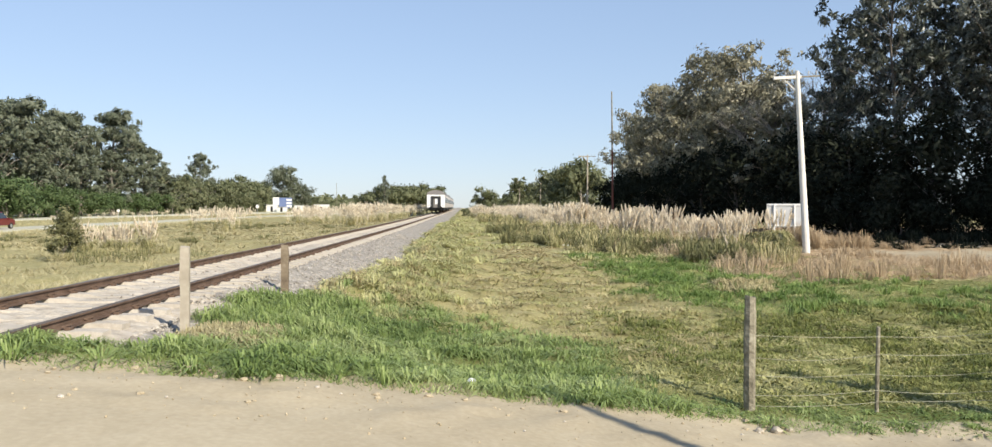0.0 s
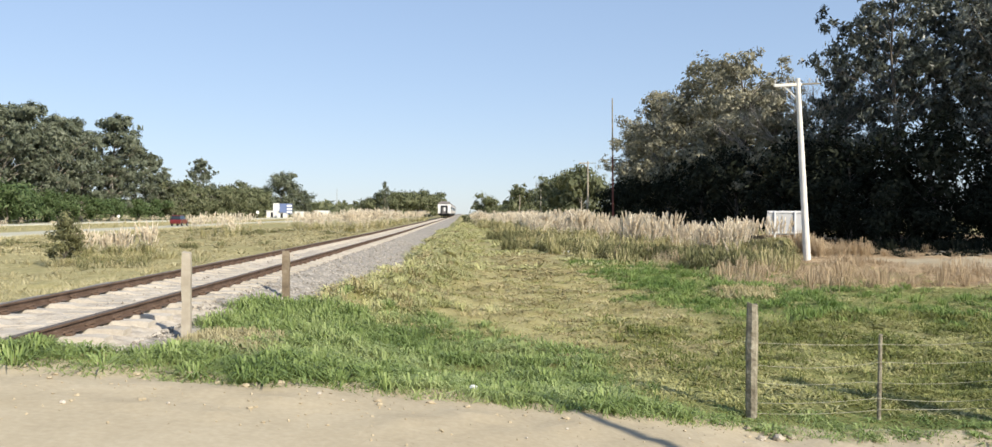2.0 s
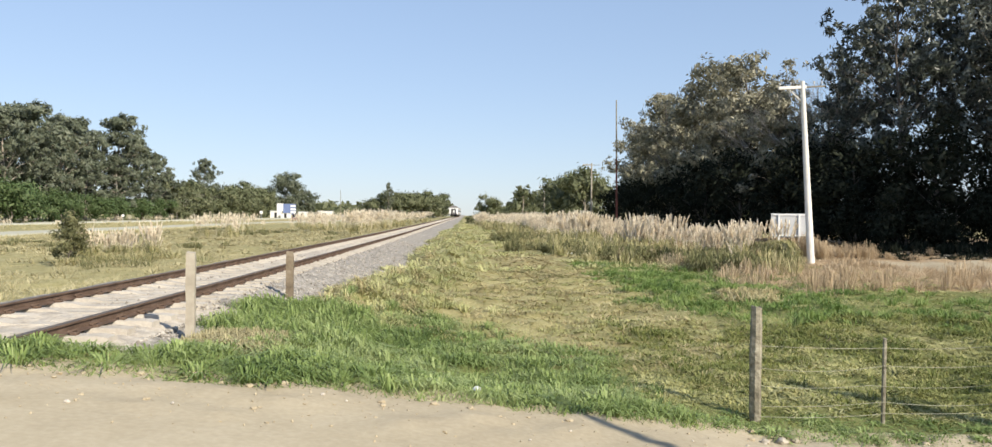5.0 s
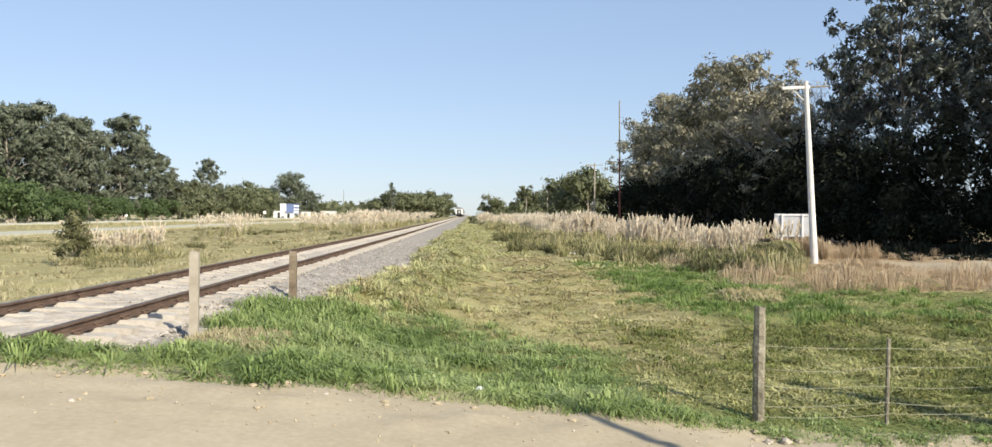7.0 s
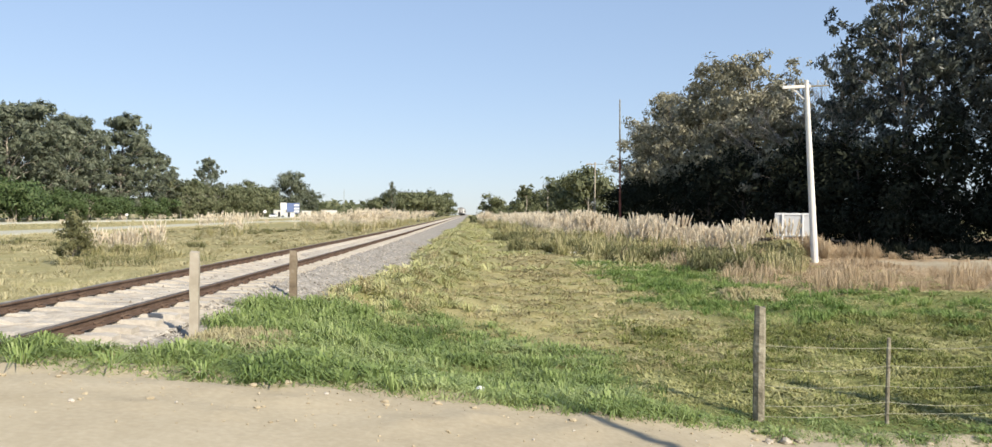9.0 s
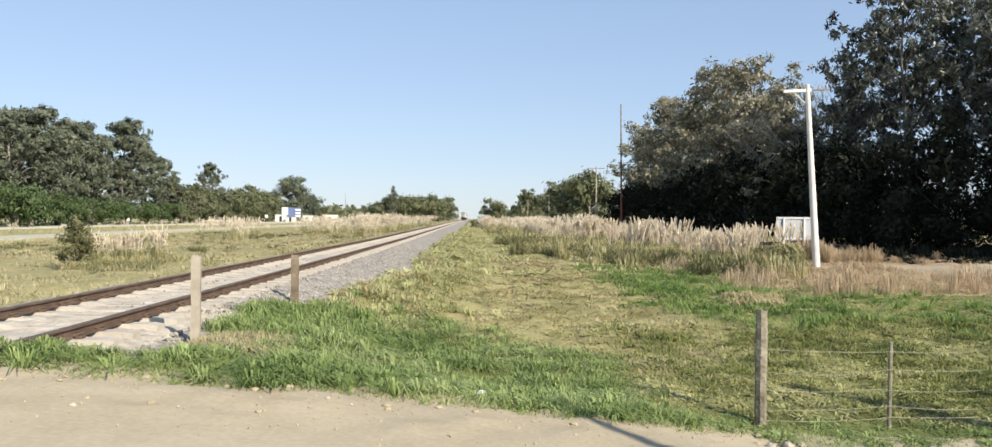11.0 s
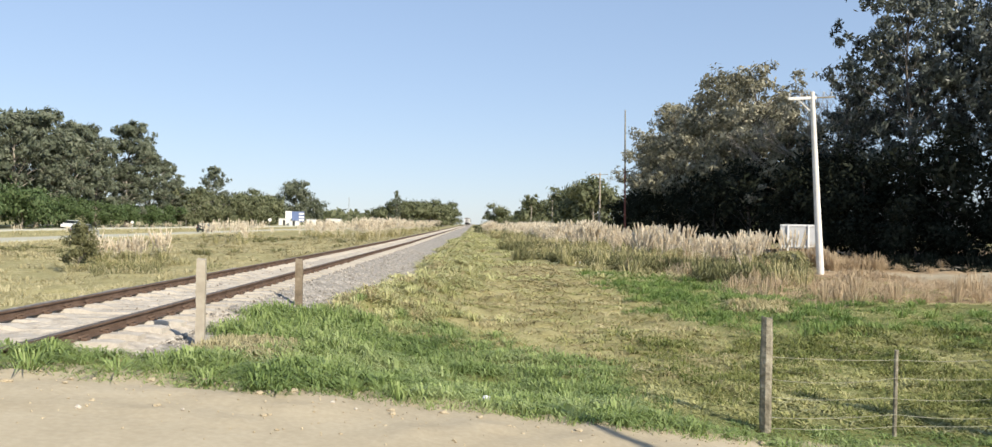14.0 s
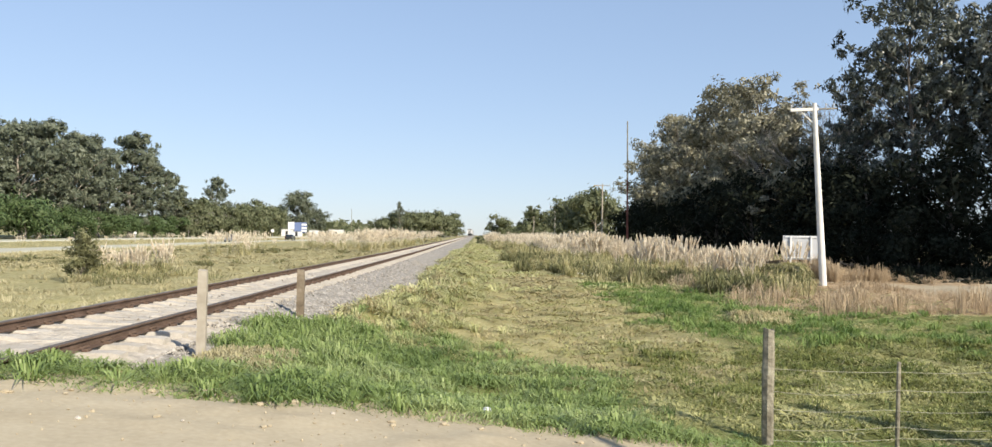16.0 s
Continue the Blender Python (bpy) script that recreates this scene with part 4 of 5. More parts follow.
def build_pampas():
    kinds = [pampas_meshes(s, h, p, l) for s, h, p, l in ((1, 1.9, 17, 120), (2, 2.1, 22, 120), (3, 1.6, 13, 130), (4, 1.75, 3, 280))]
    rnd = random.Random(8)

    far_leaves, far_plumes = [], []

    def clump(x, y, k, scale, group):
        turn = rnd.uniform(0, 360)
        if y > 62:
            c, s = math.cos(radians(turn)), math.sin(radians(turn))
            R = np.array([[c, s, 0], [-s, c, 0], [0, 0, 1]]) * scale
            at = np.array([x, y, float(ground_z(x, y))])
            far_leaves.append((kinds[k][2][:210] @ R + at, kinds[k][3][:70]))
            V = kinds[k][4].reshape(-1, 24, 4, 3)[:, :9].reshape(-1, 3)
            far_plumes.append((V @ R + at, np.arange(len(V)).reshape(-1, 4)))
            return
        ob = thing("pampas_grass", pose(x, y, float(ground_z(x, y)), 0, 0, turn), "", "pampas grass", group)
        tagged(ob, ["pampas grass clump with pale feathery plumes", "dense pampas grass clump with many cream plumes", "low pampas grass clump with few plumes",
                    "leafy green-straw pampas clump with sparse plumes"][k])
        ob.scale = (scale, scale, scale)
        part("leaf_tuft", kinds[k][0], None, ob, "arching olive and straw leaves")
        part("plume_cluster", kinds[k][1], None, ob, "pale feathery seed plumes")
    # belt between meadow and wood
    for i in range(310):
        t = rnd.random() ** 1.25
        y = 27 + 125 * t
        x = np.interp(y, [27, 36, 48, 80, 152], [9.6, 8.2, 6.6, 4.6, 3.4]) + rnd.uniform(0, 1) * np.interp(y, [27, 36, 60, 150], [3.5, 5.5, 7, 7])
        if x / y > 0.33:
            continue
        clump(x, y, rnd.choice((0, 1, 1, 2, 3) if y < 40 else (0, 1, 1, 0, 2)), rnd.uniform(0.62, 0.95) * (0.76 if x / y > 0.25 else 0.87 if x / y > 0.14 else 1.0), "pampas belt by the meadow")
    for x, y, k in ((12.6, 35.6, 3), (13.2, 36.4, 3), (13.1, 35.0, 3), (12.7, 34.6, 3), (13.5, 36.2, 3), (11.8, 36.5, 2), (12.3, 37.2, 2), (12.9, 38.2, 2), (13.85, 37.4, 3)):
        clump(x, y, k, 0.88, "pampas belt by the meadow")
    # beside the line
    for x, y, r, n in ((-14.1, 34.2, 1.2, 11), (-12.9, 34, 0.8, 5), (-21, 72, 2.5, 8), (-14, 96, 3.5, 22), (-11, 108, 2.5, 16), (-18, 112, 5, 22), (-27, 100, 5, 10), (-20, 128, 6, 18), (-9.6, 78, 1.3, 9), (-9.8, 96, 1.4, 9), (-9.6, 122, 1.6, 10), (-9.4, 150, 2, 10), (-10, 182, 3, 12), (-16, 160, 6, 14), (2.4, 118, 0.9, 5), (2.2, 136, 0.9, 6), (2.2, 160, 1.2, 7)):
        for _ in range(n):
            clump(x + rnd.uniform(-r, r), y + rnd.uniform(-r, r), rnd.choice((0, 1, 3, 2) if y < 60 else (0, 1, 1, 2)), rnd.uniform(0.46, 0.66) * (1 if y < 60 else 1.5), "pampas beside the line" if x < 0 else "pampas belt by the meadow")
    # on the highway's median
    for i in range(34):
        clump(rnd.uniform(-62, -52), rnd.uniform(84, 210), rnd.choice((0, 2, 2)), rnd.uniform(0.5, 0.8), "pampas on the median")

    V, F = joined(far_leaves + far_plumes)
    me = quick_mesh("far_pampas", V, F, M_BLADE)
    me.materials.append(M_PLUME)
    lower = sum(len(f) for _, f in far_leaves)
    me.polygons.foreach_set("material_index", (np.arange(len(F)) >= lower).astype(np.int32))
    tagged(new("far_pampas", me), "distant mass of pampas grass with pale plumes", "pampas grass", kind="stuff")


build_pampas()


def tree_meshes(seed, height, spread, clusters, leaves, leaf, leaf_mat, bare=0.3, trunk_r=0.28, gap=0.2, flat=0.6, droop=0.25):
    """Tapered trunk with limbs, and a crown of many small leaves in uneven clumps."""
    rnd = np.random.RandomState(seed)
    lean = rnd.uniform(-0.06, 0.06, 2)
    steps = 7
    spine = [np.array([lean[0] * height * (k / steps) + 0.15 * math.sin(k * 1.7 + seed), lean[1] * height * (k / steps) + 0.12 * math.cos(k * 1.3), height * 0.86 * k / steps - 0.3]) for k in range(steps + 1)]
    pieces = [tube_arrays(spine, [trunk_r * (1.25 if k == 0 else 1) * (1 - 0.8 * k / steps) for k in range(steps + 1)], 8)]
    centres = []
    for c in range(clusters):
        t = bare + (1 - bare) * (c + rnd.rand()) / clusters
        k = min(steps - 1, int(t * 0.95 * steps))
        foot = spine[k] + (spine[k + 1] - spine[k]) * rnd.rand()
        a = c * 2.4 + rnd.uniform(-0.5, 0.5)
        prof = math.sin(math.pi * min(1, 0.22 + 0.72 * (t - bare) / (1 - bare)))
        r = spread * prof * rnd.uniform(0.35, 1.0)
        tip = np.array([foot[0] + r * math.cos(a), foot[1] + r * math.sin(a), min(height * 0.97, foot[2] + r * rnd.uniform(0.25, 0.9) + 0.04 * height)])
        mid = (foot + tip) / 2 + np.array([0, 0, 0.12 * r])
        br = trunk_r * 0.34 * (1 - 0.6 * t)
        pieces.append(tube_arrays([foot, mid, tip], [br, br * 0.6, br * 0.15], 5))
        centres.append((tip, spread * rnd.uniform(0.22, 0.42)))
        if rnd.rand() < 0.6:
            centres.append((mid + rnd.uniform(-0.4, 0.4, 3), spread * rnd.uniform(0.14, 0.28)))
    trunk = quick_mesh("trunk", *joined(pieces), M_DBARK if leaf_mat in (M_EUC_SHADE, M_EUC_LIT, M_UNDER_SHADE, M_EUCB) else M_BARK, True)
    C, R = np.array([c for c, _ in centres]), np.array([r for _, r in centres])
    w = R**2 / (R**2).sum()
    idx = rnd.choice(len(R), leaves, p=w)
    # sub-clumps make the outline ragged
    sub = rnd.normal(size=(len(R), 9, 3))
    sub /= np.linalg.norm(sub, axis=2, keepdims=True)
    sub *= rnd.uniform(0.35, 1.0, (len(R), 9, 1))
    pick = sub[idx, rnd.randint(0, 9, leaves)] * np.array([1, 1, flat]) * R[idx][:, None]
    P = C[idx] + pick + rnd.normal(size=(leaves, 3)) * R[idx][:, None] * gap * np.array([1, 1, 0.8])
    face = (P - C[idx]) / R[idx][:, None] * np.array([1, 1, 1.3]) + rnd.normal(size=(leaves, 3)) * 0.32
    face[:, 2] += 0.12
    face /= np.linalg.norm(face, axis=1, keepdims=True)
    n1 = np.cross(face, rnd.normal(size=(leaves, 3)))
    n1[:, 2] -= droop
    n1 /= np.linalg.norm(n1, axis=1, keepdims=True)
    n2 = np.cross(n1, face)
    n2 /= np.linalg.norm(n2, axis=1, keepdims=True)
    L = (leaf * rnd.uniform(0.6, 1.4, leaves))[:, None]
    V = np.stack([P - n1 * L, P + n2 * L * 0.36, P + n1 * L, P - n2 * L * 0.36], 1).reshape(-1, 3)
    V[:, 2] = np.maximum(V[:, 2], 0.05)
    crown = quick_mesh("crown", V, np.arange(len(V)).reshape(-1, 4), leaf_mat)
    return trunk, crown


def plant_tree(kind, x, y, scale, turn, label, category="tree", group="", squash=1.0):
    ob = thing("eucalyptus_tree" if "eucalyptus" in label else ("shrub" if category == "shrub" else "tree"), pose(x, y, float(ground_z(x, y)) - 0.05, 0, 0, turn), label, category, group)
    ob.scale = (scale, scale, scale * squash)
    part("trunk", kind[0], None, ob)
    part("crown", kind[1], None, ob)
    return ob


def bare_tree_mesh(seed, height):
    """Leafless tree: forked limbs down to thin twigs."""
    rnd = random.Random(seed)
    out = []

    def grow(p, d, length, r, level):
        q = p + d * length
        out.append(tube_arrays([p, (p + q) / 2 + Vector((rnd.uniform(-.1, .1), rnd.uniform(-.1, .1), 0)) * length * 0.3, q], [r, r * 0.8, r * 0.6], 5 if level < 3 else 3))
        if level < 5:
            for _ in range(3 if level else 4):
                e = (d + Vector((rnd.uniform(-.7, .7), rnd.uniform(-.7, .7), rnd.uniform(-.1, .5)))).normalized()
                grow(q, e, length * rnd.uniform(0.6, 0.8), r * 0.55, level + 1)
    grow(Vector((0, 0, -0.2)), Vector((0, 0, 1)), height * 0.3, height * 0.015, 0)
    return quick_mesh("branches", *joined(out), M_TWIG, True)


def build_trees():
    rnd = random.Random(21)
    dark = [tree_meshes(s, 18, 5.4, 46, 9000, 0.18, M_EUC_LIT, 0.32, 0.28, 0.10, 0.6) for s in (1, 2, 3)]
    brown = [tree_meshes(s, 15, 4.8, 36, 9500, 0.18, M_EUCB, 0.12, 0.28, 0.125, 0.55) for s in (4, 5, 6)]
    low = [tree_meshes(s, 9, 4.6, 22, 4200, 0.26, M_UNDER_SHADE, 0.03, 0.2, 0.34, 0.85) for s in (7, 8)]
    thicket = tree_meshes(9, 3.8, 2.6, 16, 4500, 0.125, M_UNDER_SHADE, 0.02, 0.08, 0.34, 0.85)
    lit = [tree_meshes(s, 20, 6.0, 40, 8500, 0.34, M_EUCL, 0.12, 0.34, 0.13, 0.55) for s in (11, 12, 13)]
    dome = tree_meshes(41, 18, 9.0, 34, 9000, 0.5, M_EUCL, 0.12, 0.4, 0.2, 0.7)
    shrub = [tree_meshes(s, 6, 4.2, 18, 3600, 0.31, M_SHRUB, 0.02, 0.14, 0.36, 0.85) for s in (21, 22)]
    olive = [tree_meshes(s, 9, 5.5, 18, 2600, 0.5, M_OLIVE, 0.05, 0.2, 0.3, 0.75) for s in (31, 32)]
    dk, lt, br = "tall eucalyptus with grey-green leaves, sunlight put in their colour", "tall eucalyptus, sun and haze put in its grey-green crown colour", "eucalyptus with olive-brown crown, its colour brightened for sunlight"
    # wood beside the meadow: tall trees, then the lower ones in sun-brightened leaf colour
    for x, y, k, s in ((31.0, 49, 1, 0.84), (34.5, 47, 2, 0.95), (39, 45, 0, 1.0), 
                       # last four of this row are unseen, added to shade the wood
                       (37, 57, 1, 0.9), (43, 52, 2, 1.0), (36, 37, 1, 1.0), (34, 32, 2, 0.9), (38.5, 27, 0, 1.0), (40, 31, 1, 1.05)):
        plant_tree(dark[k], x, y, s, rnd.uniform(0, 360), dk, group="eucalyptus wood", squash=1.12 if y < 50 else 1.0)
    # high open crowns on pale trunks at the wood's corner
    lofty = [tree_meshes(q, 18, 4.6, 46, 9500, 0.18, M_EUC_SHADE, 0.36, 0.17, 0.10, 0.65) for q in (71, 72)]
    lofty[1][0].materials[0] = M_PALEBARK
    for x, y, k, q, w in ((26.0, 51.0, 0, 0.92, 30), (24.6, 55.0, 1, 0.56, 80), (29.8, 54.5, 1, 0.86, 140), (27.6, 57.5, 1, 0.8, 250), (32.4, 52.0, 0, 0.86, 200)):
        plant_tree(lofty[k], x, y, q, w, "tall eucalyptus with a high crown on a pale trunk", group="eucalyptus wood", squash=1.15)
    for i, (x, y, h) in enumerate(((22.2, 60, 10.6), (22.2, 66, 14.6), (22.5, 73, 15.3), (21.4, 79, 14.9), (21.2, 88, 14.4), (22.4, 97, 14.4), (23.6, 110, 13.4),
                                   (26, 70, 12.5), (26, 82, 14), (25, 93, 14.5), (26, 62, 10.5), (25, 106, 14.5), (24, 116, 13.5))):
        plant_tree(brown[i % 3], x, y, h / 13.9, rnd.uniform(0, 360), br, group="wood's sunlit trees")
    # understorey in the near-black leaf colour that stands for shade
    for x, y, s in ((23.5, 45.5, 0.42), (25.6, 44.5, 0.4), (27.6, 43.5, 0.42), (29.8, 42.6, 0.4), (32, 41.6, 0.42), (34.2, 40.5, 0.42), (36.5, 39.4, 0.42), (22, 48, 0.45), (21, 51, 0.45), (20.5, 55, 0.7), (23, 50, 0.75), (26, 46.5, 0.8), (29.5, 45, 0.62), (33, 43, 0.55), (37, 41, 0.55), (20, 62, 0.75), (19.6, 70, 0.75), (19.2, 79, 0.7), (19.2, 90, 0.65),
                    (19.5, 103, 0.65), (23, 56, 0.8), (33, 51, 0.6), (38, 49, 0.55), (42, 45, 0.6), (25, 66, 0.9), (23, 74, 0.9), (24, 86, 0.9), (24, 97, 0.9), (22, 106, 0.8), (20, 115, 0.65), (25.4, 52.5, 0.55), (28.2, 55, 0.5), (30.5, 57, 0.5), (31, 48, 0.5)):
        plant_tree(thicket if s < 0.5 else low[rnd.randrange(2)], x, y, s * 2.3 if s < 0.5 else s, rnd.uniform(0, 360), "dense understorey tree at the wood's edge, shade put in its near-black leaves", "tree", "wood understorey").location.z -= 0.45 if s < 0.5 else 0.0
    # beyond the wood
    for x, y, s in ((19, 140, 1.05), (19.5, 150, 1.1), (18.5, 158, 1.05), (17, 172, 0.75), (15.6, 232, 0.95), (4.7, 190, 0.62), (6.0, 196, 0.36), (12, 240, 0.42), (15, 260, 0.6), (9, 300, 0.6), (10, 215, 0.3), (13.5, 200, 0.36)):
        plant_tree(olive[rnd.randrange(2)], x, y, s if y > 170 else s * 0.92, rnd.uniform(0, 360), "small leafy tree beside the line", "tree", "far trees")
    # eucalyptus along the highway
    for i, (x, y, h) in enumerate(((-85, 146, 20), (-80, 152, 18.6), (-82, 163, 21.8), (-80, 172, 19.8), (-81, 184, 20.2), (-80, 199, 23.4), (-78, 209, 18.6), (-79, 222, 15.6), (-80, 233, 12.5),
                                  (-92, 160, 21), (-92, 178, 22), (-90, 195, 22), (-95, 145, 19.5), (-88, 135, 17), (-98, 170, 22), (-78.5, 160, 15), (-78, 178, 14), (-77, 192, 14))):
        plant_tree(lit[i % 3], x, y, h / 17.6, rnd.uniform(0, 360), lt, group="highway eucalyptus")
    for x, y, s in ((-74, 128, 1.0), (-76, 134, 1.2), (-73, 140, 1.05), (-75, 148, 1.1), (-74, 156, 0.9), (-77, 122, 1.2), (-75, 166, 0.85), (-74, 176, 0.8), (-75, 187, 0.8), (-74, 198, 0.8), (-74, 210, 0.8)):
        plant_tree(shrub[rnd.randrange(2)], x, y, s, rnd.uniform(0, 360), "rounded bright green shrub along the highway", "shrub", "highway shrubs")
    plant_tree(lit[0], -80, 263, 0.93, 70, "slender eucalyptus standing clear above the hedge").scale = (0.85, 0.85, 0.98)
    for x, y, h in ((-78, 238, 11), (-77, 246, 10), (-80, 251, 11), (-76, 262, 10), (-77, 274, 10.5), (-78, 228, 11), (-80, 284, 10.8), (-78, 298, 11.5), (-81, 312, 13), (-80, 326, 12.5), (-82, 338, 12.5), (-84, 352, 12)):
        plant_tree(olive[rnd.randrange(2)], x, y, h / 10, rnd.uniform(0, 360), "broad olive-green tree behind the highway", "tree", "highway trees")
    bushy = tree_meshes(61, 5.5, 4.4, 18, 3200, 0.4, M_OLIVE, 0.0, 0.14, 0.3, 0.85)
    for y, s in ((214, 0.8), (224, 1.0), (234, 1.1), (245, 1.0), (256, 1.15), (268, 1.1), (281, 1.2), (295, 1.1), (310, 1.15)):
        plant_tree(bushy, -74 - 0.02 * (y - 214), y, s, rnd.uniform(0, 360), "broad olive bush in the highway hedge", "shrub", "highway hedge bushes").location.z -= 0.5
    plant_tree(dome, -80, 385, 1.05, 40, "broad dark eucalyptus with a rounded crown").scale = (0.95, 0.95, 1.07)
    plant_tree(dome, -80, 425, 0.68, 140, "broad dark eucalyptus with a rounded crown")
    # trees far down the line
    for x, y, s in ((-38, 335, 0.85), (-34, 330, 0.95), (-29, 335, 1.05), (-25, 345, 1.15), (-22, 350, 1.15), (-19, 360, 1.15), (-16, 365, 1.1), (-14, 380, 1.05), (-12.5, 400, 1.1), (-14, 430, 1.2), (-16, 470, 1.2), (-18, 520, 1.3), (-31, 350, 1.1)):
        plant_tree(olive[rnd.randrange(2)], x, y, s, rnd.uniform(0, 360), "olive tree beside the far track, haze put in its leaf colour", "tree", "far trees by the track")
    plant_tree(lit[1], -29.5, 325, 1.45, 10, "narrow dark conifer-like tree above the hedge").scale = (0.36, 0.36, 0.74)
    plant_tree(tree_meshes(51, 2.15, 0.62, 26, 4200, 0.06, M_BUSH, 0.02, 0.04, 0.35, 1.3), -14.3, 31.5, 1.0, 20, "dark green bush in the dry grass", "shrub").scale = (1.05, 1.05, 1.05)
    plant_tree(olive[1], 0.3, 155, 0.17, 20, "small dark bush beside the track", "shrub")
    plant_tree(tree_meshes(81, 7, 1.9, 9, 700, 0.28, M_OLIVE, 0.72, 0.12, 0.2, 0.5), 9.8, 150, 1.0, 0, "small open tree on a pale leaning trunk")
    bm_ = bare_tree_mesh(4, 15)
    for x, y, s in ((23.8, 58, 0.88), (23.4, 63, 0.86), (-75, 228, 0.5), (-74, 240, 0.55), (-73.5, 220, 0.42), (-76, 256, 0.6)):
        ob = thing("bare_tree", pose(x, y, 0.1, 0, 0, 50 * s), "leafless grey tree" + (" among the eucalyptus" if x > 0 else " in the highway hedge"), "tree")
        ob.scale = (s, s, s)
        part("branch_frame", bm_, None, ob)
    # far horizon woods, too many to count
    r2 = np.random.RandomState(4)
    n = 14000
    side = r2.rand(n) < 0.55
    x = np.where(side, r2.uniform(-420, -30, n), r2.uniform(14, 300, n))
    y = 560 + 120 * r2.rand(n) + 0.1 * np.abs(x)
    z = 1.2 + r2.rand(n) * (7 + 4 * wave(x, 0 * x, 0.07, 1.0) + 2 * wave(x, 0 * x, 0.3)) + 0.4
    d = r2.normal(size=(n, 3)) * 1.1
    e = r2.normal(size=(n, 3)) * 1.1
    P = np.stack([x, y, z], 1)
    V = np.stack([P - d, P + e, P + d, P - e], 1).reshape(-1, 3)
    V[:, 2] = np.maximum(V[:, 2], 1.1)
    tagged(new("far_woods", quick_mesh("far_woods", V, np.arange(4 * n).reshape(-1, 4), M_OLIVE)), "low woods on the horizon, haze put in their leaf colour", "trees", kind="stuff")


build_trees()


# ---- posts, poles, fence ----
def worn_post(name, r, h, material, square=False, seed=0):
    """Rough post: several rings with wobble, a worn top."""
    rnd = random.Random(seed)
    bm = bmesh.new()
    n, rings = (8 if not square else 4), []
    for k in range(7):
        z = -0.25 + (h + 0.25) * k / 6
        rr = r * rnd.uniform(0.93, 1.05) * (0.9 if k == 6 else 1)
        ox, oy = rnd.uniform(-0.05, 0.05) * r, rnd.uniform(-0.05, 0.05) * r
        rings.append([bm.verts.new((ox + rr * math.cos(2 * math.pi * (i + 0.5) / n) * (1.2 if square else 1), oy + rr * math.sin(2 * math.pi * (i + 0.5) / n) * (1.2 if square else 1),
                                    z + (rnd.uniform(-0.012, 0.012) if k == 6 else 0))) for i in range(n)])
    for a, b in zip(rings, rings[1:]):
        for i in range(n):
            bm.faces.new((a[i], a[(i + 1) % n], b[(i + 1) % n], b[i]))
    bm.faces.new(rings[-1])
    bm.faces.new(rings[0][::-1])
    return bm_mesh(name, bm, material)


def build_posts():
    a = new("crossing_post", worn_post("crossing_post", 0.054, 0.80, M_CREAM, True, 1))
    a.matrix_basis = pose(-2.92, 9.1, 0.70, 0, 0.5, 8)
    tagged(a, "pale worn concrete post beside the rails", "post", "crossing posts")
    b = new("crossing_post", worn_post("crossing_post", 0.066, 0.92, M_BPOST, True, 2))
    b.matrix_basis = pose(-2.87, 13.9, 0.40, 0, 0, 3)
    tagged(b, "weathered brown wooden post beside the ballast", "post", "crossing posts")


build_posts()
FENCE = [(2.70, 8.0, 0.055, 1.10, "wooden_post"), (3.95, 8.05, 0.020, 0.80, "stake"), (5.2, 8.1, 0.020, 0.82, "stake"), (6.6, 8.15, 0.055, 1.1, "wooden_post")]


def build_fence():
    fence = thing("wire_fence", pose(0, 0, 0), "low wire fence with weathered wooden post and thin stakes", "fence")
    for i, (x, y, r, h, name) in enumerate(FENCE):
        p = part(name, worn_post(name, r, h, M_POST, False, 10 + i), None, fence, "grey weathered round post" if r > 0.05 else "thin wooden stake")
        p.matrix_basis = pose(x, y, -0.03, 0, 1.2 if i == 1 else 0.2, 30 * i)
    rnd = random.Random(3)
    for k, hz in enumerate((0.05, 0.15, 0.33, 0.50, 0.69)):
        pts = []
        for (x0, y0, r0, _, _), (x1, y1, _, _, _) in zip(FENCE, FENCE[1:]):
            d0, d1 = rnd.uniform(-0.02, 0.02), rnd.uniform(-0.02, 0.02)
            sag = rnd.uniform(0.005, 0.05)
            for q in range(8):
                t = q / 8
                pts.append((x0 + (x1 - x0) * t, y0 - 0.03 + (y1 - y0) * t, hz + d0 * (1 - t) + d1 * t - sag * 4 * t * (1 - t)))
        v, f = tube_arrays(pts, [0.0024] * len(pts), 5)
        part("wire", quick_mesh("wire", v, f, M_WIRE), None, fence)


build_fence()


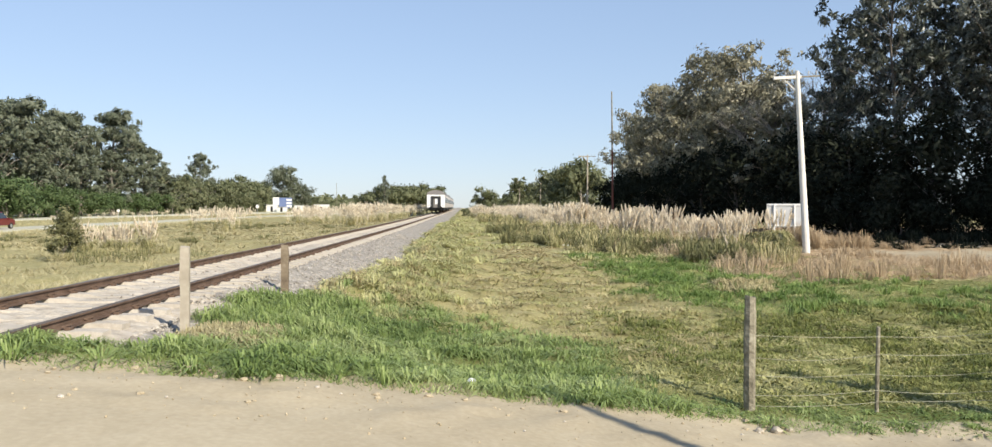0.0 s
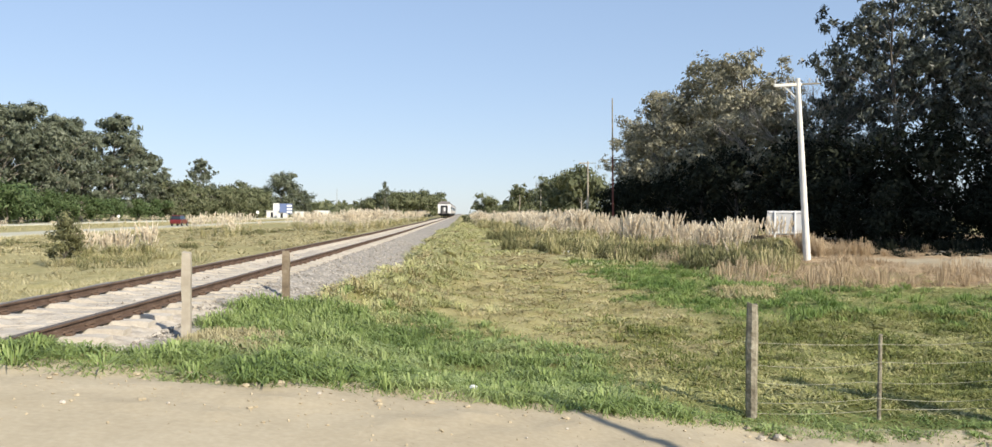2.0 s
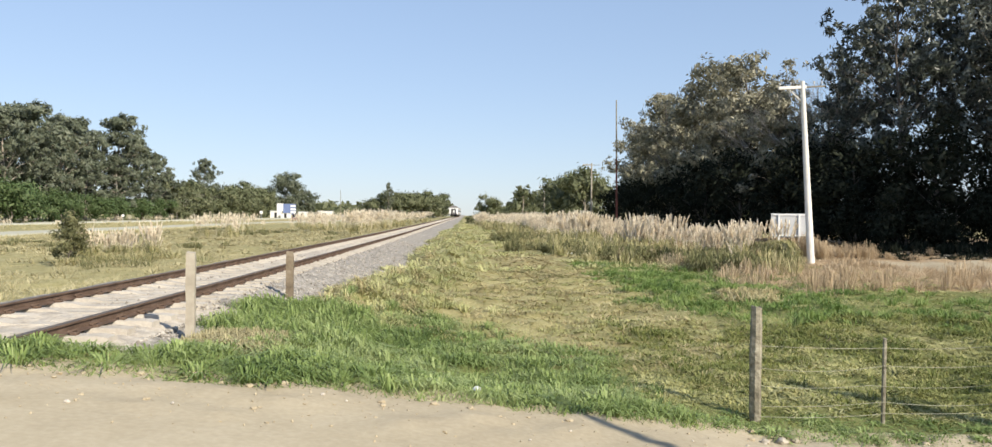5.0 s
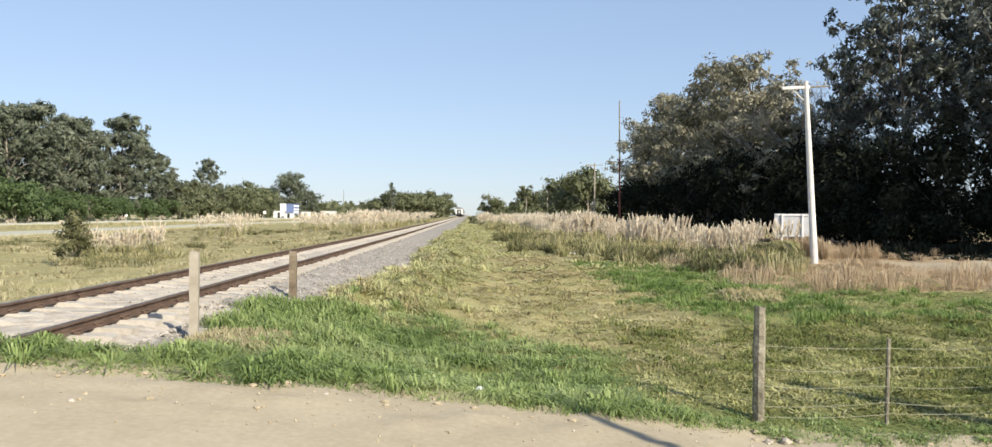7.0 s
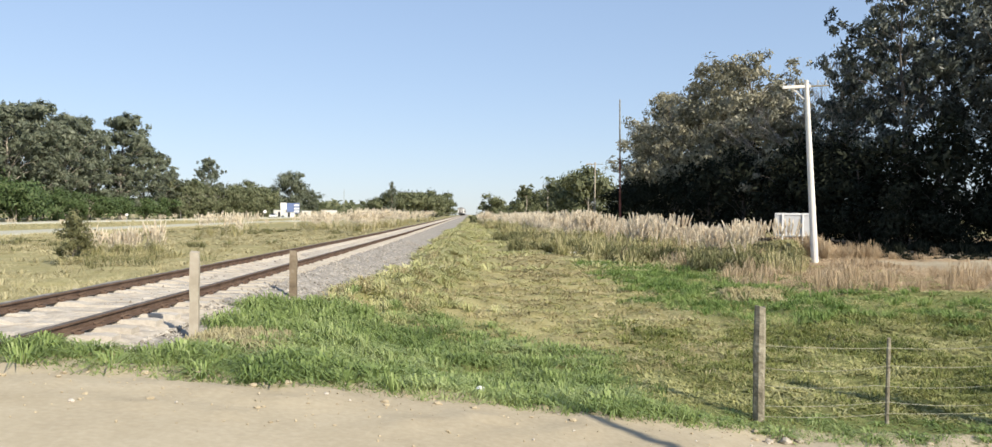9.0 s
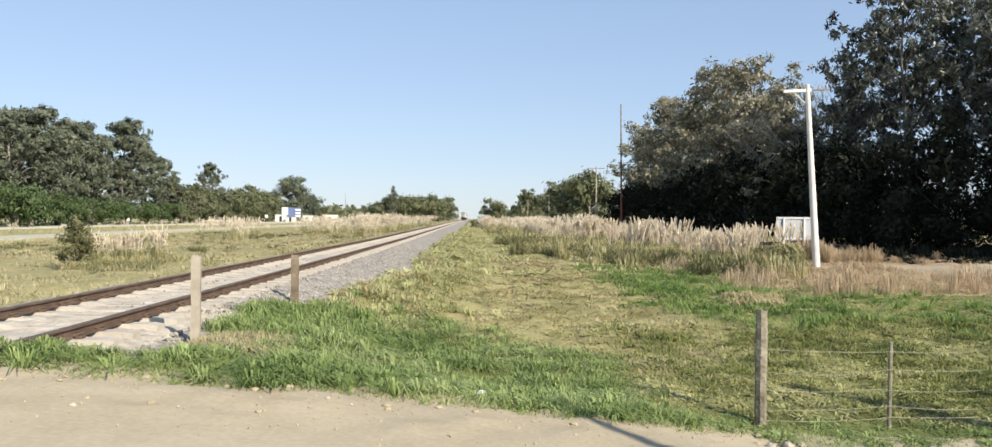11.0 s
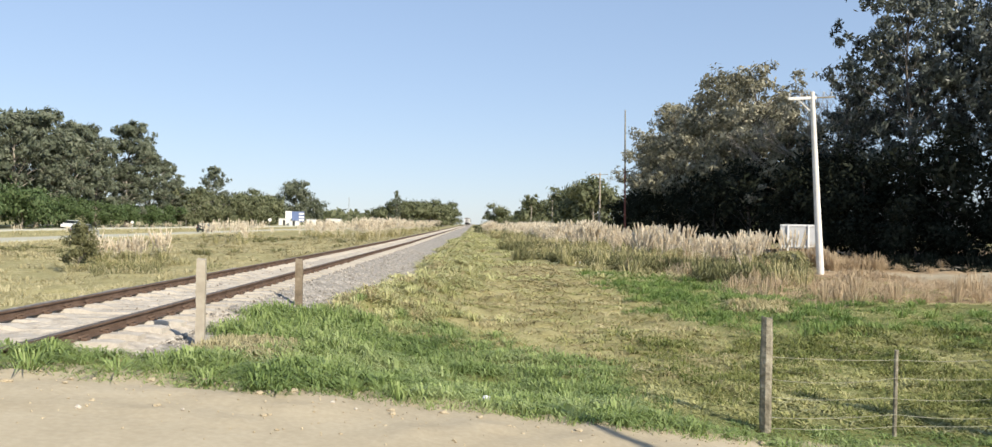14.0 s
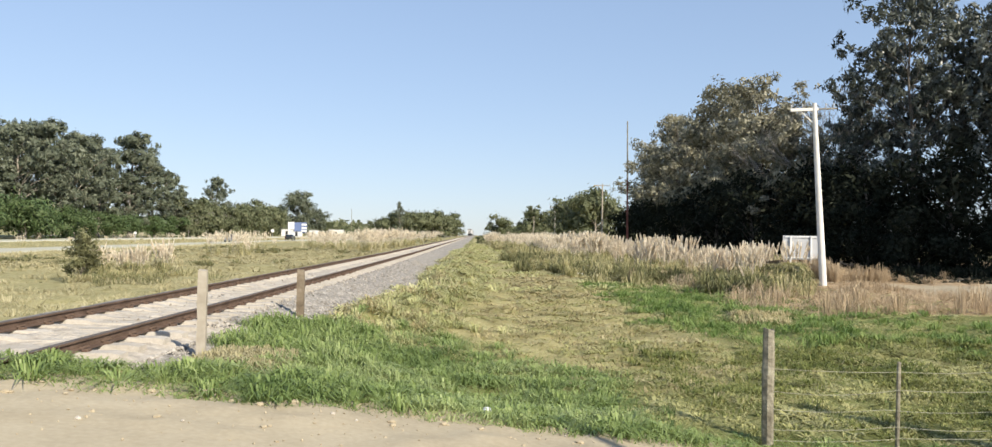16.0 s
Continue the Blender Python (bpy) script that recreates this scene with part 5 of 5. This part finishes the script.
def utility_pole(x, y, h, tilt, arm, material, label, r=0.13, turn=0.0):
    ob = thing("utility_pole", pose(x, y, float(ground_z(x, y)), 0, tilt, turn), label, "utility pole", "poles along the meadow")
    part("shaft", rod(bmesh.new(), (0, 0, -0.4), (0, 0, h), r, r * 0.6, 12), material, ob)
    if arm:
        bm = bmesh.new()
        box(bm, -arm * 0.62, arm * 0.1, -0.05, 0.05, h - 0.30, h - 0.18, 0.01)
        part("crossarm", bm, material, ob)
        part("far_arm", box(bmesh.new(), arm * 0.1, arm * 0.58, -0.03, 0.03, h - 0.27, h - 0.21, 0.01), M_POST, ob, "thin grey outer arm")
        part("brace", rod(bmesh.new(), (-arm * 0.36, 0.03, h - 0.28), (0, 0.03, h - 0.85), 0.03, n=6), material, ob)
        for px in (-0.58, -0.3, 0.3, 0.5):
            bm = bmesh.new()
            rod(bm, (px * arm, 0, h - 0.18), (px * arm, 0, h - 0.08), 0.015, n=6)
            rod(bm, (px * arm, 0, h - 0.10), (px * arm, 0, h - 0.02), 0.035, 0.02, n=8)
            part("insulator", bm, M_GREYP, ob, "small grey insulator")
    return ob


utility_pole(13.56, 33.5, 7.2, -3.4, 1.55, M_POLE, "white concrete utility pole with a bracketed crossarm", 0.15)
mast = utility_pole(15.0, 86, 7.6, -0.6, 0, M_RUST, "tall thin pole, red-brown below and grey above", 0.12)
part("upper_shaft", rod(bmesh.new(), (0, 0, 7.6), (0, 0, 13.4), 0.085, 0.06, 10), M_POST, mast, "grey upper shaft")
utility_pole(15.6, 108, 8.4, 0, 1.8, M_CREAM, "pale grey utility pole with crossarm in the distance", 0.14)
utility_pole(15.2, 170, 7.6, 0, 1.8, M_CREAM, "pale grey utility pole with crossarm in the distance", 0.14)
utility_pole(14.8, 228, 8.6, 0, 1.8, M_CREAM, "pale grey utility pole with crossarm in the distance", 0.14)
utility_pole(-58, 395, 13, 0, 0, M_POST, "slim grey mast beside the far highway", 0.13)
# poles out of view whose shadows fall on the road and the meadow
utility_pole(7.15, -0.1, 6.9, 0, 0, M_POLE, "pale concrete pole at the roadside", 0.11)
utility_pole(11.6, 0.5, 8.0, 0, 0, M_POLE, "pale concrete pole at the roadside", 0.17)


def build_sign():
    ob = thing("sign_board", pose(14.45, 38.2, float(ground_z(14.45, 38.2)) - 0.1, 0, 0, -14), "back of a white panel sign in the grass", "sign")
    part("panel", box(bmesh.new(), -0.78, 0.78, -0.02, 0.02, 0.92, 1.99, 0.008), M_GREYP, ob)
    for x in (-0.45, 0.42):
        part("leg", box(bmesh.new(), x - 0.035, x + 0.035, -0.09, -0.022, -0.3, 1.96, 0.006), M_WHITE, ob)
    for z in (1.0, 1.93):
        part("rail", box(bmesh.new(), -0.7, 0.7, -0.055, -0.022, z - 0.03, z + 0.03, 0.005), M_WHITE, ob)


build_sign()


def road_sign(x, y, h, d, label):
    ob = thing("road_sign", pose(x, y, float(ground_z(x, y)), 0, 0, math.degrees(math.atan2(-x, y)) * 0.3), label, "road sign", "highway signs")
    part("pole", rod(bmesh.new(), (0, 0, -0.3), (0, 0, h), 0.04), M_GREYP, ob)
    part("disc", rod(bmesh.new(), (0, -0.06, h - 0.1), (0, -0.03, h - 0.1), d / 2, n=24), M_WHITE, ob)


road_sign(-58.5, 148, 1.7, 0.5, "round white road sign on a post")
road_sign(-58, 244, 2.4, 0.95, "round white road sign on a post")


def roadside_works():
    """White sheds and a blue sign far along the highway."""
    ob = thing("billboard", pose(-70.4, 340, float(ground_z(-70.4, 340)) - 0.6, 0, 0, 10), "blue and white billboard beside the highway", "billboard")
    part("white_panel", box(bmesh.new(), -4.3, -1.92, -0.15, 0.15, 3.2, 6.2, 0.03), M_WHITE, ob)
    part("blue_panel", box(bmesh.new(), -1.9, 3.0, -0.15, 0.15, 2.0, 6.1, 0.03), M_BLUE, ob, "blue panel with pale bars")
    for z in (2.5, 3.6, 4.9):
        part("pale_bar", box(bmesh.new(), 0.9, 2.9, -0.2, -0.155, z, z + 0.7), M_WHITE, ob)
    for x in (-3.0, 1.2):
        part("leg", box(bmesh.new(), x - 0.15, x + 0.15, 0.16, 0.4, -0.4, 5.0), M_GREYP, ob)
    for x, y, w, d, h in ((-74.6, 338, 4.2, 3, 2.6), (-70.0, 334, 3.6, 3, 1.7), (-64.8, 341, 3.4, 3, 2.5), (-69, 420, 7, 5, 2.9)):
        s = thing("shed", pose(x, y, float(ground_z(x, y)), 0, 0, 4), "low white roadside shed", "shed", "roadside sheds")
        part("wall", box(bmesh.new(), -w / 2, w / 2, -d / 2, d / 2, -0.4, h, 0.03), M_WHITE, s)
        part("roof", box(bmesh.new(), -w / 2 - 0.2, w / 2 + 0.2, -d / 2 - 0.2, d / 2 + 0.2, h, h + 0.15, 0.03), M_GREYP, s)
        part("door", box(bmesh.new(), -0.45, 0.45, -d / 2 - 0.05, -d / 2 - 0.004, 0, 2.0, 0.01), M_DARK, s)


roadside_works()


# ---- train ----
def coach(index):
    """Passenger coach: arched body shell, roof, end wall with gangway door, windows, bogies. Origin on the rails at its rear end."""
    ob = thing("train_coach", pose(TRACK_X, 160, RAIL_TOP), "white-ended passenger coach running away on the rails" if index == 0 else "grey-sided passenger coach coupled in the train", "train coach", "train coaches")
    L, hw = 24.0, 1.48
    prof = [(-hw, 0.95), (-hw, 2.9), (-hw * 0.97, 3.1), (hw * 0.97, 3.1), (hw, 2.9), (hw, 0.95)]

    def extrude(points, y0, y1):
        bm = bmesh.new()
        a, b = [bm.verts.new((x, y0, z)) for x, z in points], [bm.verts.new((x, y1, z)) for x, z in points]
        n = len(points)
        for i in range(n):
            bm.faces.new((a[i], a[(i + 1) % n], b[(i + 1) % n], b[i]))
        bm.faces.new(a)
        bm.faces.new(b[::-1])
        return bm
    part("body", extrude(prof, 0.1, L), M_COACH, ob)
    arc = [(-1.5 * math.cos(math.pi * k / 10), 3.1 + 0.72 * math.sin(math.pi * k / 10)) for k in range(11)]
    part("roof", extrude(arc, -0.05, L + 0.05), M_ROOF, ob, "dark grey arched roof")
    part("underframe", box(bmesh.new(), -1.3, 1.3, 0.3, L - 0.3, 0.62, 0.94, 0.03), M_DARK, ob)
    # end wall in white panels round the gangway
    for x0, x1, z0, z1 in ((-1.47, -0.80, 0.95, 3.08), (0.80, 1.47, 0.95, 3.08), (-0.80, 0.80, 2.80, 3.08)):
        part("end_panel", box(bmesh.new(), x0, x1, 0, 0.1, z0, z1, 0.02), M_WHITE, ob, "white painted end panel")
    part("end_panel", box(bmesh.new(), -1.3, 1.3, 0.0, 0.1, 3.1, 3.55, 0.12), M_WHITE, ob, "white painted end panel")
    for x0, x1, z0, z1 in ((-0.78, -0.42, 0.95, 2.5), (0.42, 0.78, 0.95, 2.5), (-0.78, 0.78, 2.52, 2.78)):
        part("gangway_frame", box(bmesh.new(), x0, x1, -0.2, 0.1, z0, z1, 0.03), M_DARK, ob, "dark rubber gangway frame")
    door = part("gangway_door", box(bmesh.new(), -0.40, 0.40, 0.04, 0.1, 0.95, 2.5, 0.01), M_ROOF, ob, "dark grey end door")
    part("door_window", box(bmesh.new(), -0.14, 0.36, 0.015, 0.038, 1.5, 2.42, 0.005), M_WHITE, door, "bright door window")
    for s in (-1, 1):
        part("buffer", rod(bmesh.new(), (s * 0.9, -0.4, 1.0), (s * 0.9, 0.1, 1.0), 0.12), M_DARK, ob)
        part("tail_light", rod(bmesh.new(), (s * 1.15, -0.04, 1.3), (s * 1.15, 0.0, 1.3), 0.07), M_RED, ob, "red tail light")
    for k in range(9):
        for s in (-1, 1):
            part("window", box(bmesh.new(), s * 1.5 - 0.02, s * 1.5 + 0.02, 2.2 + k * 2.4, 3.7 + k * 2.4, 1.75, 2.6, 0.01), M_GLASS, ob, "dark side window")
    for y in (3.2, L - 3.2):
        bg = part("bogie", box(bmesh.new(), -1.05, 1.05, y - 1.7, y + 1.7, 0.38, 0.62, 0.04), M_DARK, ob)
        for dy in (-1.2, 1.2):
            for s in (-1, 1):
                part("wheel", rod(bmesh.new(), (s * 0.69, y + dy, 0.46), (s * 0.82, y + dy, 0.46), 0.46, n=20), M_STEEL, bg)
    return ob


COACHES = [coach(0)]
for _i in range(1, 5):
    COACHES.append(tagged(copy_thing(COACHES[0], pose(TRACK_X, 160 + 25.0 * _i, RAIL_TOP)), "grey-sided passenger coach coupled in the train"))


# ---- cars on the highway ----
def car(name, paint, label, kind="hatch"):
    """Road car with shaped body, cabin, glass, wheels, lights. It faces +y."""
    ob = thing(name, pose(0, -150, 0), label, "car")
    tall = {"hatch": 1.45, "van": 1.95, "suv": 1.7}[kind]
    side = {"hatch": [(-2.05, 0.3), (-2.1, 0.75), (-2.0, 0.95), (0.95, 0.95), (1.95, 0.72), (2.1, 0.5), (2.05, 0.3)],
            "suv": [(-2.2, 0.38), (-2.25, 0.9), (-2.15, 1.05), (1.0, 1.08), (2.1, 0.95), (2.25, 0.6), (2.2, 0.38)],
            "van": [(-2.4, 0.35), (-2.45, 1.0), (-2.4, 1.15), (1.5, 1.15), (2.25, 0.95), (2.45, 0.6), (2.4, 0.35)]}[kind]
    cabin = {"hatch": [(-1.95, 0.95), (-1.6, 1.42), (0.1, 1.45), (0.95, 0.95)], "suv": [(-2.1, 1.05), (-1.9, 1.65), (0.15, 1.7), (0.95, 1.07)],
             "van": [(-2.4, 1.15), (-2.3, 1.9), (0.7, 1.95), (1.55, 1.15)]}[kind]

    def slab(points, w0, w1):
        bm = bmesh.new()
        zs = [p[1] for p in points]
        f = lambda z: w0 + (w1 - w0) * (z - min(zs)) / (max(zs) - min(zs))
        a, b = [bm.verts.new((-f(z), y, z)) for y, z in points], [bm.verts.new((f(z), y, z)) for y, z in points]
        n = len(points)
        for i in range(n):
            bm.faces.new((a[i], a[(i + 1) % n], b[(i + 1) % n], b[i]))
        bm.faces.new(a)
        bm.faces.new(b[::-1])
        bmesh.ops.bevel(bm, geom=list(bm.edges), offset=0.05, segments=2, affect="EDGES")
        return bm
    part("body", slab(side, 0.84, 0.86), paint, ob)
    part("cabin", slab(cabin, 0.80, 0.62), M_GLASS, ob, "dark tinted cabin glass")
    (yb, zt), (yf, _) = cabin[1], cabin[2]
    part("roof", box(bmesh.new(), -0.64, 0.64, yb, yf, zt - 0.02, tall + 0.03, 0.03), paint, ob)
    for y in (-1.3, 1.35):
        for s in (-1, 1):
            w = part("wheel", rod(bmesh.new(), (s * 0.70, y, 0.32), (s * 0.88, y, 0.32), 0.32, n=18), M_TYRE, ob)
            part("rim", rod(bmesh.new(), (s * 0.87, y, 0.32), (s * 0.895, y, 0.32), 0.2, n=14), M_SILVER, w, "silver wheel rim")
    for s in (-1, 1):
        part("headlight", box(bmesh.new(), s * 0.6 - 0.14, s * 0.6 + 0.14, side[5][0] - 0.06, side[5][0] + 0.02, 0.58, 0.7, 0.02), M_WHITE, ob)
        part("tail_light", box(bmesh.new(), s * 0.66 - 0.1, s * 0.66 + 0.1, side[1][0] - 0.02, side[1][0] + 0.06, 0.68, 0.86, 0.02), M_RED, ob)
        part("mirror", box(bmesh.new(), s * 0.93 - 0.08, s * 0.93 + 0.08, 0.6, 0.68, 0.95, 1.08, 0.02), paint, ob)
    return ob


CAR_RED = car("car", M_RED, "dark red car driving along the highway", "suv")
CAR_VAN = car("car", M_BLACKP, "black car with a white roof driving along the highway", "hatch")
for _p in CAR_VAN.children:
    if _p.name.startswith("roof"):
        _p.data.materials[0] = M_WHITE
        tagged(_p, "white roof")
CAR_SILVER = car("car", M_SILVER, "silver car driving along the highway", "hatch")
CAR_WHITE = car("car", M_WHITE, "white car driving along the highway", "hatch")


# ---- small things ----
def build_small():
    rnd = random.Random(9)

    def stone(name, x, y, r, material, label, category="stone", flat=0.7, group="roadside stones"):
        bm = bmesh.new()
        bmesh.ops.create_icosphere(bm, subdivisions=2, radius=r)
        for v in bm.verts:
            v.co *= 1 + 0.35 * noise.noise(v.co * (1.6 / r) + Vector((x * 7, y * 3, 0)))
            v.co.z *= flat
        ob = new(name, bm_mesh(name, bm, material))
        ob.matrix_basis = pose(x, y, float(ground_z(x, y)) + r * flat * 0.45, 0, 0, rnd.uniform(0, 360))
        tagged(ob, label, category, group)
    stone("crumpled_paper", 0.07, 7.35, 0.045, M_LITTER, "crumpled white paper in the verge grass", "litter", 0.9, "litter")
    for i in range(70):
        x = rnd.uniform(-5, 4.6)
        y = float(edge_y(x)) - 1.3 * rnd.random() ** 1.7 + 0.03
        stone("clod", x, y, rnd.uniform(0.012, 0.034), M_CLOD, "dry clod of earth on the road's edge", "clod", 0.55, "roadside clods")
    for i in range(14):
        x = rnd.uniform(-4, 4.6)
        y = float(edge_y(x)) + rnd.uniform(-0.55, -0.02) * (1 if rnd.random() < 0.7 else 2)
        stone("stone", x, y, rnd.uniform(0.007, 0.022), M_SLEEPER, "pale pebble at the road's edge")
    rs = np.random.RandomState(14)
    n = 1000
    px = rs.uniform(-6, 6, n)
    py = edge_y(px) + 0.1 - 1.5 * rs.rand(n) ** 2.2
    size = rs.uniform(0.003, 0.011, n)
    base = np.array([(1, 0, 0), (-1, 0, 0), (0, 1, 0), (0, -1, 0), (0, 0, 1), (0, 0, -1)], float)
    tri = np.array([(0, 2, 4), (2, 1, 4), (1, 3, 4), (3, 0, 4), (2, 0, 5), (1, 2, 5), (3, 1, 5), (0, 3, 5)])
    turn = rs.rand(n, 3, 3) * 0.9 - 0.45 + np.eye(3)
    P = np.einsum("nij,kj->nki", turn, base) * (size[:, None, None] * rs.uniform(0.6, 1.3, (n, 1, 3))) + np.stack([px, py, ground_z(px, py) + size * 0.3], 1)[:, None]
    tagged(new("road_gravel", quick_mesh("road_gravel", P.reshape(-1, 3), (tri[None] + 6 * np.arange(n)[:, None, None]).reshape(-1, 3), M_CLOD)), "fine loose gravel along the road's edge", "gravel", kind="stuff")
    for x, y, r in ((2.72, 7.35, 0.05), (2.85, 7.4, 0.035), (2.55, 7.3, 0.04)):
        stone("stone", x, y, r, M_CREAM, "pale pebble at the road's edge")
    for x, y, r in ((20.6, 36.5, 0.11), (20.9, 36.8, 0.17), (21.4, 36.2, 0.1), (21.9, 37, 0.09), (23.0, 37.4, 0.13)):
        stone("rubble", x, y, r, M_CREAM, "pale rubble at the edge of the wood", "rubble", 0.5, "rubble heap")
    for x, y in ((4.7, 41), (4.9, 41.2)):
        stone("plastic_litter", x, y, 0.16, M_LITTER, "white plastic scrap in the grass", "litter", 0.5, "litter")


build_small()


# ---- movement ----
def motions():
    # the train draws away along the track
    way = [(0, 142), (0.5, 158), (1, 172), (2, 200), (4, 256), (6.5, 330), (9, 402), (12, 446), (14.5, 476), (16, 492)]
    for i, c in enumerate(COACHES):
        walk(c, [(t, pose(TRACK_X, y + 25.0 * i, RAIL_TOP + float(rise(y + 25.0 * i + 12)))) for t, y in way])
    near_z, far_z = -0.26, 0.0

    def bend(y):
        return ((max(0, y - 120) / 200) ** 2) * 8

    def drive(ob, x, z, t0, y0, speed, turn):
        rows = [(t, y0 + speed * (t - t0)) for t in np.arange(0, 16.01, 1.0)]
        walk(ob, [(float(t), pose(x + bend(y), y, z + float(rise(y)), 0, 0, turn)) for t, y in rows])
    drive(CAR_RED, -46.5, near_z, 0.0, 87.1, 27.5, 0)
    drive(CAR_VAN, -46.5, near_z, 11.9, 86.9, 29.3, 0)
    drive(CAR_SILVER, -46.5, near_z, 13.4, 85.8, 29.3, 0)
    drive(CAR_WHITE, -69.5, far_z, 14.3, 141.0, -26.5, 180)


motions()
